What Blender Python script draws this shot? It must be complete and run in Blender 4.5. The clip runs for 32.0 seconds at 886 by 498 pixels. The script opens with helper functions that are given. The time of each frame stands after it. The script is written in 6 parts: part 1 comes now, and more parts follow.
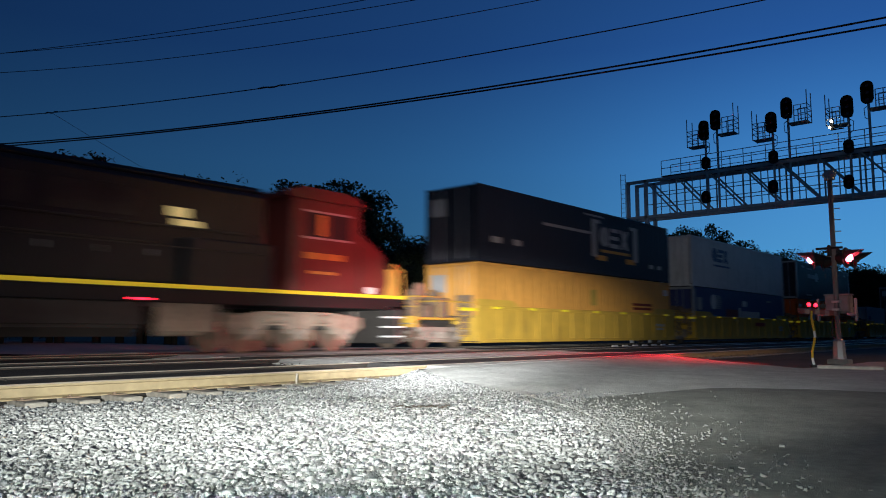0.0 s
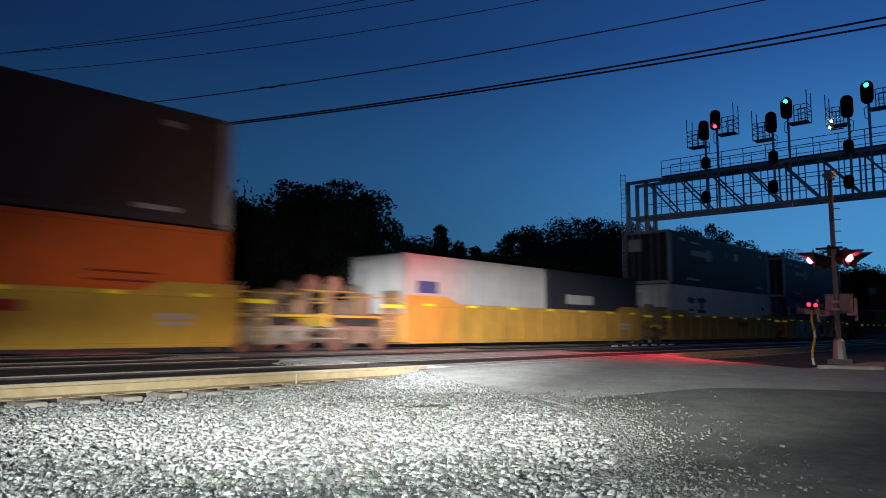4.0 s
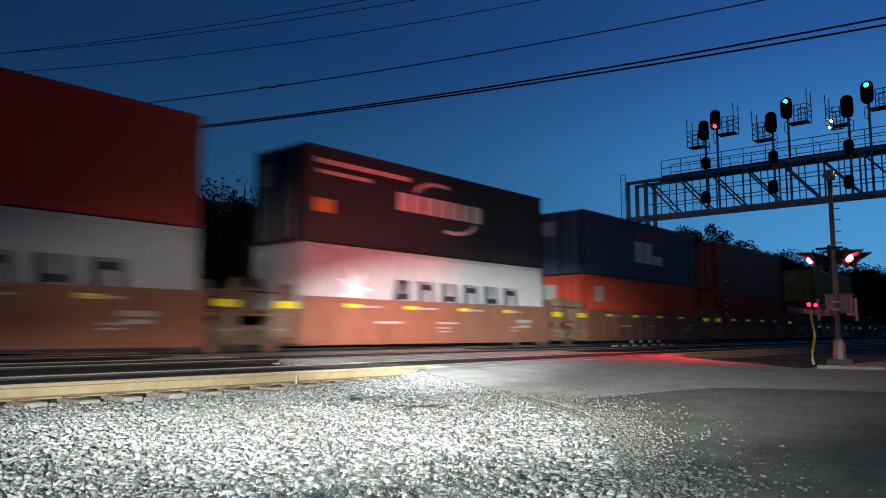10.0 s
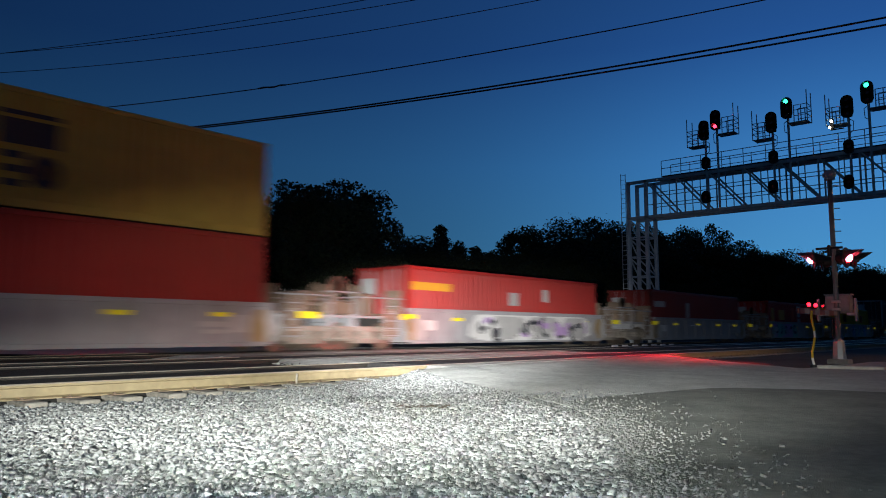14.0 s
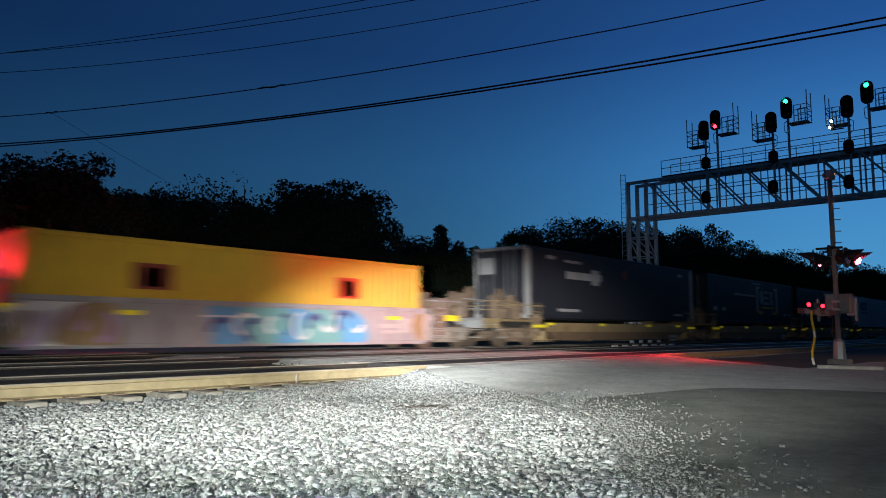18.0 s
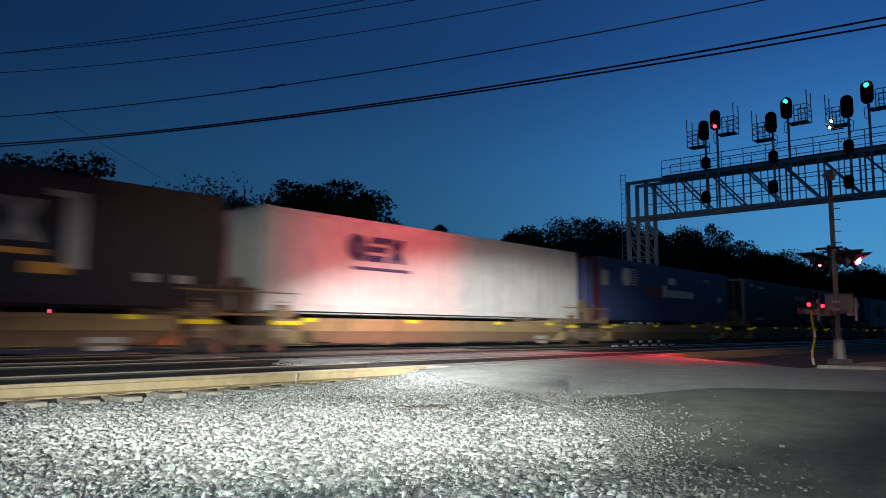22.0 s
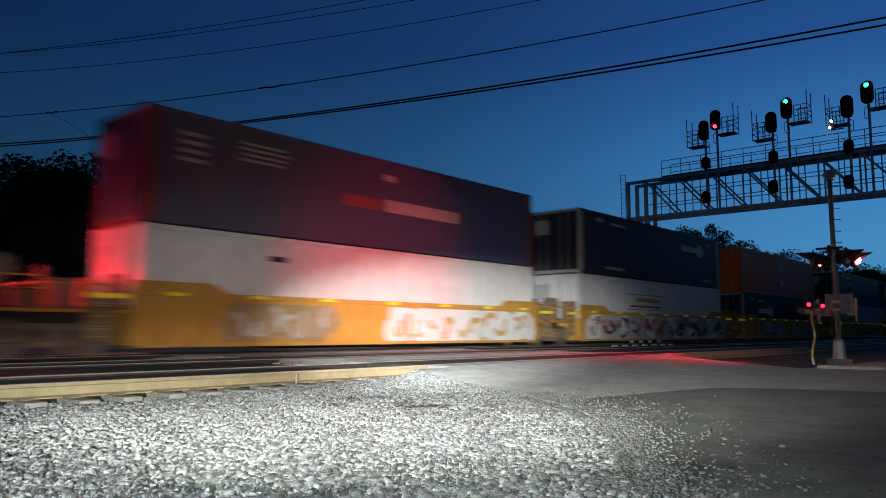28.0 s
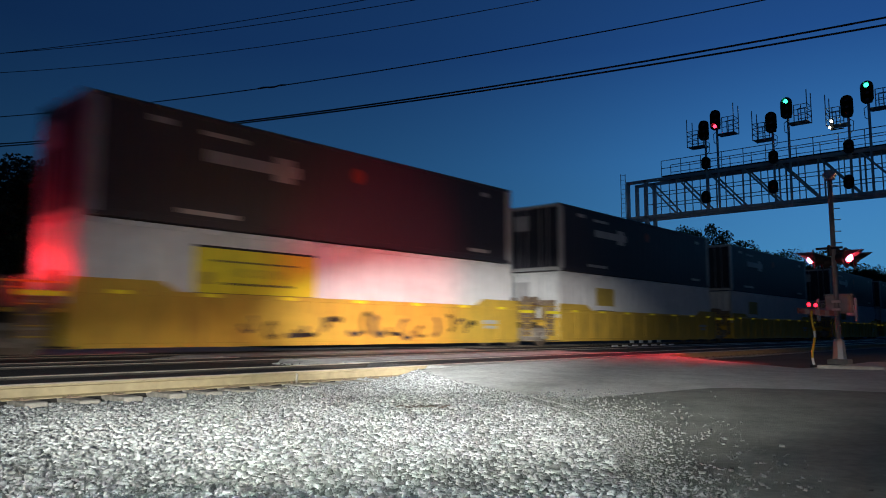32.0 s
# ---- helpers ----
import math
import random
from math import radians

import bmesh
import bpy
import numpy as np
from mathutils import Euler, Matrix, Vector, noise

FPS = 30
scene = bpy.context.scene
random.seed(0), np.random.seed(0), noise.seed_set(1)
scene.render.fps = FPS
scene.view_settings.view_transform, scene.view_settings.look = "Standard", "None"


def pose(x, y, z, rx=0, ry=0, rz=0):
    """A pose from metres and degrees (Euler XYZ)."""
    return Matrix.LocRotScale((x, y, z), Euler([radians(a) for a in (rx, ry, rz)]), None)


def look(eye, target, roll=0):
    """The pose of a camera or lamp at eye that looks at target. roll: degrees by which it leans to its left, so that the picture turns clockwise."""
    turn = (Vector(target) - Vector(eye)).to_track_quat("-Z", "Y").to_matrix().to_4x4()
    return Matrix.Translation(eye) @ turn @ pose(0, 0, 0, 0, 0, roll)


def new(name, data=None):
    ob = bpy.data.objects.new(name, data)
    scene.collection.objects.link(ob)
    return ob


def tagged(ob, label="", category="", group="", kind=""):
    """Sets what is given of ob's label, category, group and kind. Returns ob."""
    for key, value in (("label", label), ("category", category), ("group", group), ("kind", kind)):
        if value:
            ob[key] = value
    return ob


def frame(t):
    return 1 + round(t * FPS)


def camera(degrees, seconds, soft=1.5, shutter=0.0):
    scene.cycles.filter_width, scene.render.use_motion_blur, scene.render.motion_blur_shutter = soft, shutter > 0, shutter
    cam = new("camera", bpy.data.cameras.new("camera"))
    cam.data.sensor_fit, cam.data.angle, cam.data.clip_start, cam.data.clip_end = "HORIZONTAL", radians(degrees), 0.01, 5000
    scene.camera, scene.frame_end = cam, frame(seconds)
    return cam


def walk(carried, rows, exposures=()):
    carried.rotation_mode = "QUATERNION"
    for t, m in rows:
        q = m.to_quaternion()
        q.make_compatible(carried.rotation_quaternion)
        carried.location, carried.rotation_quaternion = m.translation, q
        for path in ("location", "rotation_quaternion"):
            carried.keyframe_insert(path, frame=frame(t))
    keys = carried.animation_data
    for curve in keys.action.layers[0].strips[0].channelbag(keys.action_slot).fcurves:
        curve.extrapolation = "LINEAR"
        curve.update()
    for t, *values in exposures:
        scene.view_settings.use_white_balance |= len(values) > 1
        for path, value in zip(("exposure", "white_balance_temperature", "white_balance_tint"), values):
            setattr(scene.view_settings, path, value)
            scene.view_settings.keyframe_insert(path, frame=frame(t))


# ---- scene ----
V_TRAIN = 16.3            # the train's speed, metres a second
Y_NEAR, Y_MID, Y_TRAIN = 9.58, 13.8, 17.98   # centre lines of the three tracks

cam = camera(62.06, 32.0, soft=1.0, shutter=0.9)
EYE = Vector((0.0, 0.0, 0.617))
AIM = EYE + Vector((0.7464, 0.6561, 0.1117))
walk(cam, [(0, look(EYE, AIM, 0.14)), (32.0, look(EYE, AIM, 0.14))],
     exposures=((0.0, 0.13, 6500, 10), (1.0, 0.03, 6500, 10), (2.0, 0.10, 6500, 10), (6.0, -0.15, 6500, 10), (8.0, 0.05, 6500, 9), (11.0, 0.07, 6500, 9), (14.0, 0.0, 6500, 9), (17.0, -0.02, 6500, 8), (20.0, 0.04, 6500, 6), (23.0, -0.07, 6500, 6), (25.5, 0.0, 6500, 7), (28.0, -0.18, 6500, 9), (31.0, -0.14, 6500, 10), (32.0, -0.24, 6500, 10)))

# ---- dusk sky and lamps ----
world = bpy.data.worlds.new("dusk")
scene.world = world
world.use_nodes = True
wn, wl = world.node_tree.nodes, world.node_tree.links
bg = wn["Background"]
tc = wn.new("ShaderNodeTexCoord")
sep = wn.new("ShaderNodeSeparateXYZ")
wl.new(tc.outputs["Generated"], sep.inputs[0])
ramp = wn.new("ShaderNodeValToRGB")
els = ramp.color_ramp.elements
els[0].position, els[0].color = 0.0, (0.026, 0.098, 0.174, 1)
els[1].position, els[1].color = 1.0, (0.006, 0.020, 0.075, 1)
for pos, col in ((0.10, (0.021, 0.089, 0.184, 1)), (0.22, (0.016, 0.075, 0.190, 1)), (0.36, (0.0085, 0.042, 0.144, 1))):
    e = els.new(pos)
    e.color = col
wl.new(sep.outputs["Z"], ramp.inputs[0])
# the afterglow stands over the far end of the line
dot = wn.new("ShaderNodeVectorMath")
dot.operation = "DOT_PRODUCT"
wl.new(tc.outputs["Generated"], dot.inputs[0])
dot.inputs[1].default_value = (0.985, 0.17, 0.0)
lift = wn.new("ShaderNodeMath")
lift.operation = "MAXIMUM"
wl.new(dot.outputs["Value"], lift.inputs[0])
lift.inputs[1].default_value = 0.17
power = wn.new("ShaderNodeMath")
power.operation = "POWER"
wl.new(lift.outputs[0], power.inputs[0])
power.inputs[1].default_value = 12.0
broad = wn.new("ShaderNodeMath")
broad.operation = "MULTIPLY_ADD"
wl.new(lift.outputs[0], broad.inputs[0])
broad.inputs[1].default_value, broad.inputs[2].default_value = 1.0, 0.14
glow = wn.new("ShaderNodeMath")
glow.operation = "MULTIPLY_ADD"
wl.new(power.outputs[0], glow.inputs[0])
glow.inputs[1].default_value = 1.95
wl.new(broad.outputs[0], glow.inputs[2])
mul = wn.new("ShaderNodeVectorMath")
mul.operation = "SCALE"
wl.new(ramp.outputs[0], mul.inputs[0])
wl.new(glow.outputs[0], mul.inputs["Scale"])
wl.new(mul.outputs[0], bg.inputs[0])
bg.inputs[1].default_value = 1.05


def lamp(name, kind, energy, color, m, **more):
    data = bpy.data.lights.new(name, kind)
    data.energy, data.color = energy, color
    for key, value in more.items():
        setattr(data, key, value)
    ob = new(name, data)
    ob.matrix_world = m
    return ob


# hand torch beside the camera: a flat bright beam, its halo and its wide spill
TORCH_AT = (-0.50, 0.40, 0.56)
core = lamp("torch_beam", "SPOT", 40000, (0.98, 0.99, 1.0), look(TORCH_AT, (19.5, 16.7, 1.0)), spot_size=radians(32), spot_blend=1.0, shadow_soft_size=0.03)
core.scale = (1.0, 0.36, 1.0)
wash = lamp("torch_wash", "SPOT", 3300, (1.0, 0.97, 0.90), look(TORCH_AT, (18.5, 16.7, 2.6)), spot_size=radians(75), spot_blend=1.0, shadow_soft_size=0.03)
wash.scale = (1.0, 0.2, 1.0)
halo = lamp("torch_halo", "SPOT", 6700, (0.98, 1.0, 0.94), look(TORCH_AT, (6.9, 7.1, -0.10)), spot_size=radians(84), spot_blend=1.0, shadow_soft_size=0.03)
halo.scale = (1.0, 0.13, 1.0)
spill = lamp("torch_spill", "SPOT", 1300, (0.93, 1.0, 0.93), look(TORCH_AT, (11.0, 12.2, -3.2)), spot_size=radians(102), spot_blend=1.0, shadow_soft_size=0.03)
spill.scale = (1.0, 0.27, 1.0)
# beams of the crossing lamps that face the tracks
lamp("crossing_light", "SPOT", 3900, (1.0, 0.035, 0.06), look((18.3, 5.0, 2.2), (16.4, 16.7, 2.9)), spot_size=radians(44), spot_blend=1.0, shadow_soft_size=0.15)
low = lamp("crossing_light", "SPOT", 2800, (1.0, 0.02, 0.03), look((18.9, 5.0, 2.2), (17.0, 8.3, -0.3)), spot_size=radians(104), spot_blend=1.0, shadow_soft_size=0.15)
low.scale = (1.0, 0.55, 1.0)
lamp("crossing_light", "SPOT", 3600, (1.0, 0.02, 0.03), look((4.7, 23.9, 2.42), (7.6, 16.9, 2.2)), spot_size=radians(70), spot_blend=1.0, shadow_soft_size=0.15)
# sodium street lamp beyond the road
lamp("street_lamp_light", "SPOT", 1350, (1.0, 0.46, 0.15), look((24, -5, 8.0), (16.0, 3.0, 0)), spot_size=radians(130), spot_blend=0.6, shadow_soft_size=0.2)

# ---- materials ----


def mat(name, color, rough=0.6, metal=0.0, var=0.18, scale=6.0, bump=0.0, bscale=60.0, stain=0.0, per=0.0, emit=0.0, coat=0.0, chalk=0.0, spec=0.5):
    """Paint or stone: colour with grain and stains at two scales, and fine relief."""
    m = bpy.data.materials.new(name)
    m.use_nodes = True
    n, l = m.node_tree.nodes, m.node_tree.links
    b = n["Principled BSDF"]
    b.inputs["Roughness"].default_value, b.inputs["Metallic"].default_value = rough, metal
    b.inputs["Specular IOR Level"].default_value = spec
    b.inputs["Coat Weight"].default_value = coat
    b.inputs["Diffuse Roughness"].default_value = chalk
    co = n.new("ShaderNodeTexCoord")
    big = n.new("ShaderNodeTexNoise")
    big.inputs["Scale"].default_value, big.inputs["Detail"].default_value = scale * 0.15, 6
    fine = n.new("ShaderNodeTexNoise")
    fine.inputs["Scale"].default_value, fine.inputs["Detail"].default_value = scale, 8
    for t in (big, fine):
        l.new(co.outputs["Object"], t.inputs["Vector"])
    add = n.new("ShaderNodeMath")
    l.new(big.outputs[0], add.inputs[0])
    l.new(fine.outputs[0], add.inputs[1])
    val = n.new("ShaderNodeMapRange")
    l.new(add.outputs[0], val.inputs[0])
    val.inputs[1].default_value, val.inputs[2].default_value = 0.7, 1.3
    val.inputs[3].default_value, val.inputs[4].default_value = 1 - var, 1 + var
    hsv = n.new("ShaderNodeHueSaturation")
    hsv.inputs["Color"].default_value = (*color, 1)
    l.new(val.outputs[0], hsv.inputs["Value"])
    out = hsv.outputs[0]
    if per:
        info = n.new("ShaderNodeNewGeometry")
        pr = n.new("ShaderNodeMapRange")
        l.new(info.outputs["Random Per Island"], pr.inputs[0])
        pr.inputs[3].default_value, pr.inputs[4].default_value = 1 - per, 1 + per
        h2 = n.new("ShaderNodeHueSaturation")
        l.new(out, h2.inputs["Color"])
        l.new(pr.outputs[0], h2.inputs["Value"])
        out = h2.outputs[0]
    if stain:
        st = n.new("ShaderNodeTexNoise")
        mp = n.new("ShaderNodeMapping")
        mp.inputs["Scale"].default_value = (2.2, 2.2, 0.35)
        l.new(co.outputs["Object"], mp.inputs[0])
        l.new(mp.outputs[0], st.inputs["Vector"])
        st.inputs["Scale"].default_value, st.inputs["Detail"].default_value = 1.6, 9
        sr = n.new("ShaderNodeMapRange")
        l.new(st.outputs[0], sr.inputs[0])
        sr.inputs[1].default_value, sr.inputs[2].default_value = 0.52, 0.72
        sr.inputs[3].default_value, sr.inputs[4].default_value = 0.0, stain
        mx = n.new("ShaderNodeMix")
        mx.data_type = "RGBA"
        l.new(sr.outputs[0], mx.inputs["Factor"])
        l.new(out, mx.inputs["A"])
        mx.inputs["B"].default_value = (0.10, 0.065, 0.042, 1) if max(color) > 0.12 else (0.6 * color[0] + 0.012, 0.6 * color[1] + 0.010, 0.6 * color[2] + 0.009, 1)
        out = mx.outputs["Result"]
    l.new(out, b.inputs["Base Color"])
    rr = n.new("ShaderNodeMapRange")
    l.new(fine.outputs[0], rr.inputs[0])
    rr.inputs[3].default_value, rr.inputs[4].default_value = max(0.02, rough - 0.12), min(1, rough + 0.12)
    l.new(rr.outputs[0], b.inputs["Roughness"])
    if bump:
        bt = n.new("ShaderNodeTexNoise")
        bt.inputs["Scale"].default_value, bt.inputs["Detail"].default_value = bscale, 6
        l.new(co.outputs["Object"], bt.inputs["Vector"])
        bp = n.new("ShaderNodeBump")
        bp.inputs["Strength"].default_value, bp.inputs["Distance"].default_value = bump, 0.02
        l.new(bt.outputs[0], bp.inputs["Height"])
        l.new(bp.outputs[0], b.inputs["Normal"])
    # emit: the base colour gives off light of its own
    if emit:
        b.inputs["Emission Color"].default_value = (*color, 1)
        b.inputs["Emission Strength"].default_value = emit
    return m


def glowing(name, color, strength):
    m = bpy.data.materials.new(name)
    m.use_nodes = True
    b = m.node_tree.nodes["Principled BSDF"]
    b.inputs["Base Color"].default_value = (*[0.3 * c for c in color], 1)
    b.inputs["Emission Color"].default_value = (*color, 1)
    b.inputs["Emission Strength"].default_value = strength
    return m


M_STONE = mat("limestone ballast", (0.275, 0.285, 0.28), 0.9, var=0.3, scale=30, bump=0.3, bscale=90, per=0.55, chalk=0.6)
# loose stones on the asphalt, darker than those of the shoulder
M_LOOSE = mat("darker grey stone", (0.17, 0.175, 0.17), 0.9, var=0.3, scale=30, bump=0.3, bscale=90, per=0.4, chalk=0.6)
M_GANTRY = mat("pale galvanised gantry steel", (0.68, 0.70, 0.70), 0.6, 0.0, var=0.15, scale=5, stain=0.15)
M_BED = mat("gravel bed", (0.20, 0.205, 0.20), 0.95, var=0.6, scale=40, bump=1.0, bscale=45)
M_OILY = mat("oily dark ballast", (0.05, 0.046, 0.042), 0.95, var=0.5, scale=30, bump=0.8, bscale=45, per=0.4)
M_SOIL = mat("dark soil and weeds", (0.05, 0.05, 0.035), 0.95, var=0.5, scale=3, bump=0.8, bscale=20)
M_ROAD = mat("worn grey asphalt", (0.46, 0.47, 0.45), 0.85, var=0.25, scale=14, bump=0.8, bscale=160, chalk=1.0)
M_APRON = mat("dark patched asphalt", (0.15, 0.157, 0.14), 0.88, var=0.35, scale=18, bump=0.7, bscale=140, chalk=1.0)
M_PANEL = mat("concrete crossing panel", (0.21, 0.205, 0.195), 0.8, var=0.25, scale=9, bump=0.4, bscale=90, stain=0.3, chalk=1.0)
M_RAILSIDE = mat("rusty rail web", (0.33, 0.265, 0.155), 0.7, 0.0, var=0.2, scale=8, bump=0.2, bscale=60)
M_RAILHEAD = mat("polished rail head", (0.62, 0.55, 0.44), 0.45, 0.5, var=0.1, scale=12)
M_RAILDARK = mat("dark rail web", (0.045, 0.038, 0.032), 0.6, 0.1, var=0.35, scale=8, bump=0.2, bscale=60)
M_RUBBER = mat("dark rubber crossing panel", (0.05, 0.048, 0.046), 0.7, var=0.3, scale=9, bump=0.3, bscale=90)
M_KERB = mat("pale worn kerb concrete", (0.55, 0.52, 0.46), 0.8, var=0.25, scale=9, bump=0.4, bscale=90, stain=0.2)
M_TIE = mat("weathered timber tie", (0.36, 0.335, 0.29), 0.9, var=0.35, scale=9, bump=0.6, bscale=40)
M_STEEL = mat("galvanised steel", (0.42, 0.44, 0.45), 0.5, 0.7, var=0.2, scale=5, stain=0.25)
M_MAST = mat("weathered grey mast steel", (0.17, 0.175, 0.185), 0.6, 0.3, var=0.25, scale=5, stain=0.3)
M_BOX = mat("dull grey enamel", (0.24, 0.255, 0.265), 0.6, 0.2, var=0.25, scale=6, stain=0.4)
M_DARKSTEEL = mat("dark grimy steel", (0.055, 0.05, 0.045), 0.7, 0.3, var=0.4, scale=7, bump=0.2, bscale=40, stain=0.5)
# visor grey lifted above the black lamp metal to show more red glow
M_HOOD = mat("dark grey visor metal", (0.07, 0.065, 0.065), 0.4, 0.2, var=0.2, scale=6)
M_BLACK = mat("black painted metal", (0.012, 0.012, 0.013), 0.55, 0.2, var=0.3, scale=6)
M_TRUCK = mat("brown wheel truck steel", (0.23, 0.165, 0.115), 0.8, 0.1, var=0.45, scale=9, bump=0.3, bscale=30, stain=0.5)
M_TRUCKPALE = mat("pale grey wheel truck steel", (0.34, 0.30, 0.25), 0.8, 0.1, var=0.35, scale=9, bump=0.3, bscale=30, stain=0.45)
M_WHEEL = mat("steel wheel", (0.22, 0.17, 0.13), 0.55, 0.5, var=0.3, scale=9)
M_BARK = mat("bark", (0.05, 0.04, 0.03), 0.95, var=0.4, scale=10, bump=0.6, bscale=20)
M_LEAF = mat("dusky foliage", (0.035, 0.05, 0.022), 0.9, var=0.5, scale=3, per=0.4)
M_WIRE = mat("black cable", (0.01, 0.01, 0.012), 0.6)
# the tape's own glow stands in for torch light it would send back
M_TAPE_GLOW = mat("yellow reflective tape", (0.95, 0.80, 0.03), 0.4, var=0.05, emit=0.09)
M_WHITE = mat("white paint", (0.80, 0.80, 0.78), 0.55, var=0.1, stain=0.15)
M_GREEN_ON = glowing("green signal light", (0.03, 1.0, 0.50), 6)
M_RED_ON = glowing("red signal light", (1.0, 0.02, 0.045), 10)
M_WHITE_ON = glowing("white signal light", (1.0, 0.93, 0.78), 6)
M_FLASH = glowing("flashing red lamp", (1.0, 0.07, 0.12), 45)
M_GATE = glowing("red gate lamp", (1.0, 0.012, 0.03), 7)
M_REDGLASS = mat("dark red lens", (0.20, 0.01, 0.01), 0.25, coat=0.5)

PAINT = {}


def paint(key, color, rough=0.42, stain=0.22):
    PAINT[key] = mat(key + " paint", color, rough, 0.0, var=0.13, scale=3.0, bump=0.08, bscale=30, stain=stain, spec=0.3)


paint("navy", (0.026, 0.029, 0.040))
paint("charcoal", (0.034, 0.035, 0.046))
paint("white", (0.72, 0.72, 0.70))
paint("greywhite", (0.45, 0.45, 0.44))
paint("amber", (0.72, 0.36, 0.075))
paint("orange", (0.72, 0.13, 0.02))
paint("blue", (0.06, 0.082, 0.21))
paint("red", (0.36, 0.03, 0.024))
paint("vermilion", (0.60, 0.075, 0.03))
paint("slate", (0.058, 0.07, 0.15))
paint("teal", (0.18, 0.42, 0.42))
paint("lilac", (0.45, 0.30, 0.55))
paint("black", (0.012, 0.012, 0.013))
paint("skyblue", (0.12, 0.36, 0.60))
paint("maroon", (0.20, 0.028, 0.022))
paint("brick", (0.25, 0.055, 0.035))
paint("yellow", (0.64, 0.42, 0.04))
paint("signyellow", (0.85, 0.72, 0.04), stain=0.1)
paint("ochre", (0.45, 0.32, 0.06))
paint("truckbrown", (0.16, 0.10, 0.06))
paint("carlow", (0.62, 0.40, 0.06), stain=0.45)
paint("cartan", (0.34, 0.25, 0.13), stain=0.6)
paint("carweb", (0.20, 0.135, 0.085), stain=0.6)
paint("carred", (0.29, 0.135, 0.085), stain=0.55)
paint("cargrey", (0.36, 0.36, 0.37), stain=0.45)
paint("carorange", (0.56, 0.31, 0.06), stain=0.5)
paint("starwhite", (0.80, 0.86, 0.90), stain=0.0)
paint("palegrey", (0.47, 0.50, 0.51))
paint("locoblue", (0.022, 0.022, 0.024))
# on the locomotive cab this red carries the crossing lamps' light
paint("darkred", (0.14, 0.03, 0.026))

# ---- mesh helpers ----


def part(name, bm, material, parent=None, label=""):
    """Links a bmesh, or a mesh, as one object under a thing or a part."""
    if isinstance(bm, bmesh.types.BMesh):
        me = bpy.data.meshes.new(name)
        bm.to_mesh(me)
        bm.free()
    else:
        me = bm
    if material and not me.materials:
        me.materials.append(material)
    ob = new(name, me)
    if parent:
        ob.parent = parent
    if label:
        tagged(ob, label)
    return ob


def thing(name, m, label, category, group="", kind=""):
    ob = new(name)
    ob.empty_display_size = 0.2
    ob.matrix_world = m
    return tagged(ob, label, category, group, kind)


def add_box(bm, x0, y0, z0, x1, y1, z1, bevel=0.0):
    r = bmesh.ops.create_cube(bm, size=1.0)
    bmesh.ops.scale(bm, vec=(x1 - x0, y1 - y0, z1 - z0), verts=r["verts"])
    bmesh.ops.translate(bm, vec=((x0 + x1) / 2, (y0 + y1) / 2, (z0 + z1) / 2), verts=r["verts"])
    if bevel:
        edges = list({e for v in r["verts"] for e in v.link_edges})
        bmesh.ops.bevel(bm, geom=edges, offset=bevel, segments=1, affect="EDGES")
    return bm


def boxes(*rows, bevel=0.0):
    bm = bmesh.new()
    for r in rows:
        add_box(bm, *r, bevel=bevel)
    return bm


def add_rod(bm, a, b, r0, r1=None, seg=8):
    a, b = Vector(a), Vector(b)
    d = b - a
    m = Matrix.Translation((a + b) / 2) @ d.to_track_quat("Z", "Y").to_matrix().to_4x4()
    bmesh.ops.create_cone(bm, cap_ends=True, segments=seg, radius1=r0, radius2=r0 if r1 is None else r1, depth=d.length, matrix=m)
    return bm


def rods(*rows, seg=8):
    bm = bmesh.new()
    for a, b, r in rows:
        add_rod(bm, a, b, r, seg=seg)
    return bm


def add_disc(bm, centre, normal, radius, depth, seg=20):
    c, d = Vector(centre), Vector(normal).normalized() * depth / 2
    return add_rod(bm, c - d, c + d, radius, seg=seg)


def sheet(name, xs, ys, height, material, label, category="", kind="structure"):
    """A ground sheet over the lines xs and ys, with its height a function."""
    verts = [(x, y, height(x, y)) for y in ys for x in xs]
    w = len(xs)
    faces = [(j * w + i, j * w + i + 1, (j + 1) * w + i + 1, (j + 1) * w + i) for j in range(len(ys) - 1) for i in range(w - 1)]
    me = bpy.data.meshes.new(name)
    me.from_pydata(verts, [], faces)
    me.polygons.foreach_set("use_smooth", [True] * len(faces))
    me.materials.append(material)
    return tagged(new(name, me), label, category, "", kind)


def steps(a, b, n):
    return [a + (b - a) * i / n for i in range(n + 1)]

# ---- ground, road and tracks ----
ROAD_L, ROAD_R = 9.45, 20.2


def road_edge(y):
    """The ragged left edge of the asphalt, where it meets the gravel."""
    pts = ((-30, -9.0), (0.0, 1.2), (1.2, 2.82), (1.66, 3.5), (2.46, 4.68), (3.1, 5.5), (3.6, 6.0), (4.05, 6.35), (4.7, 6.78), (5.45, 7.1), (6.5, 7.56), (7.2, 7.95), (8.2, 8.6), (8.7, 9.4), (10.3, 9.2), (14.5, 8.6), (60, 8.6))
    for (y0, x0), (y1, x1) in zip(pts, pts[1:]):
        if y <= y1:
            return x0 + (x1 - x0) * (y - y0) / (y1 - y0)
    return pts[-1][1]


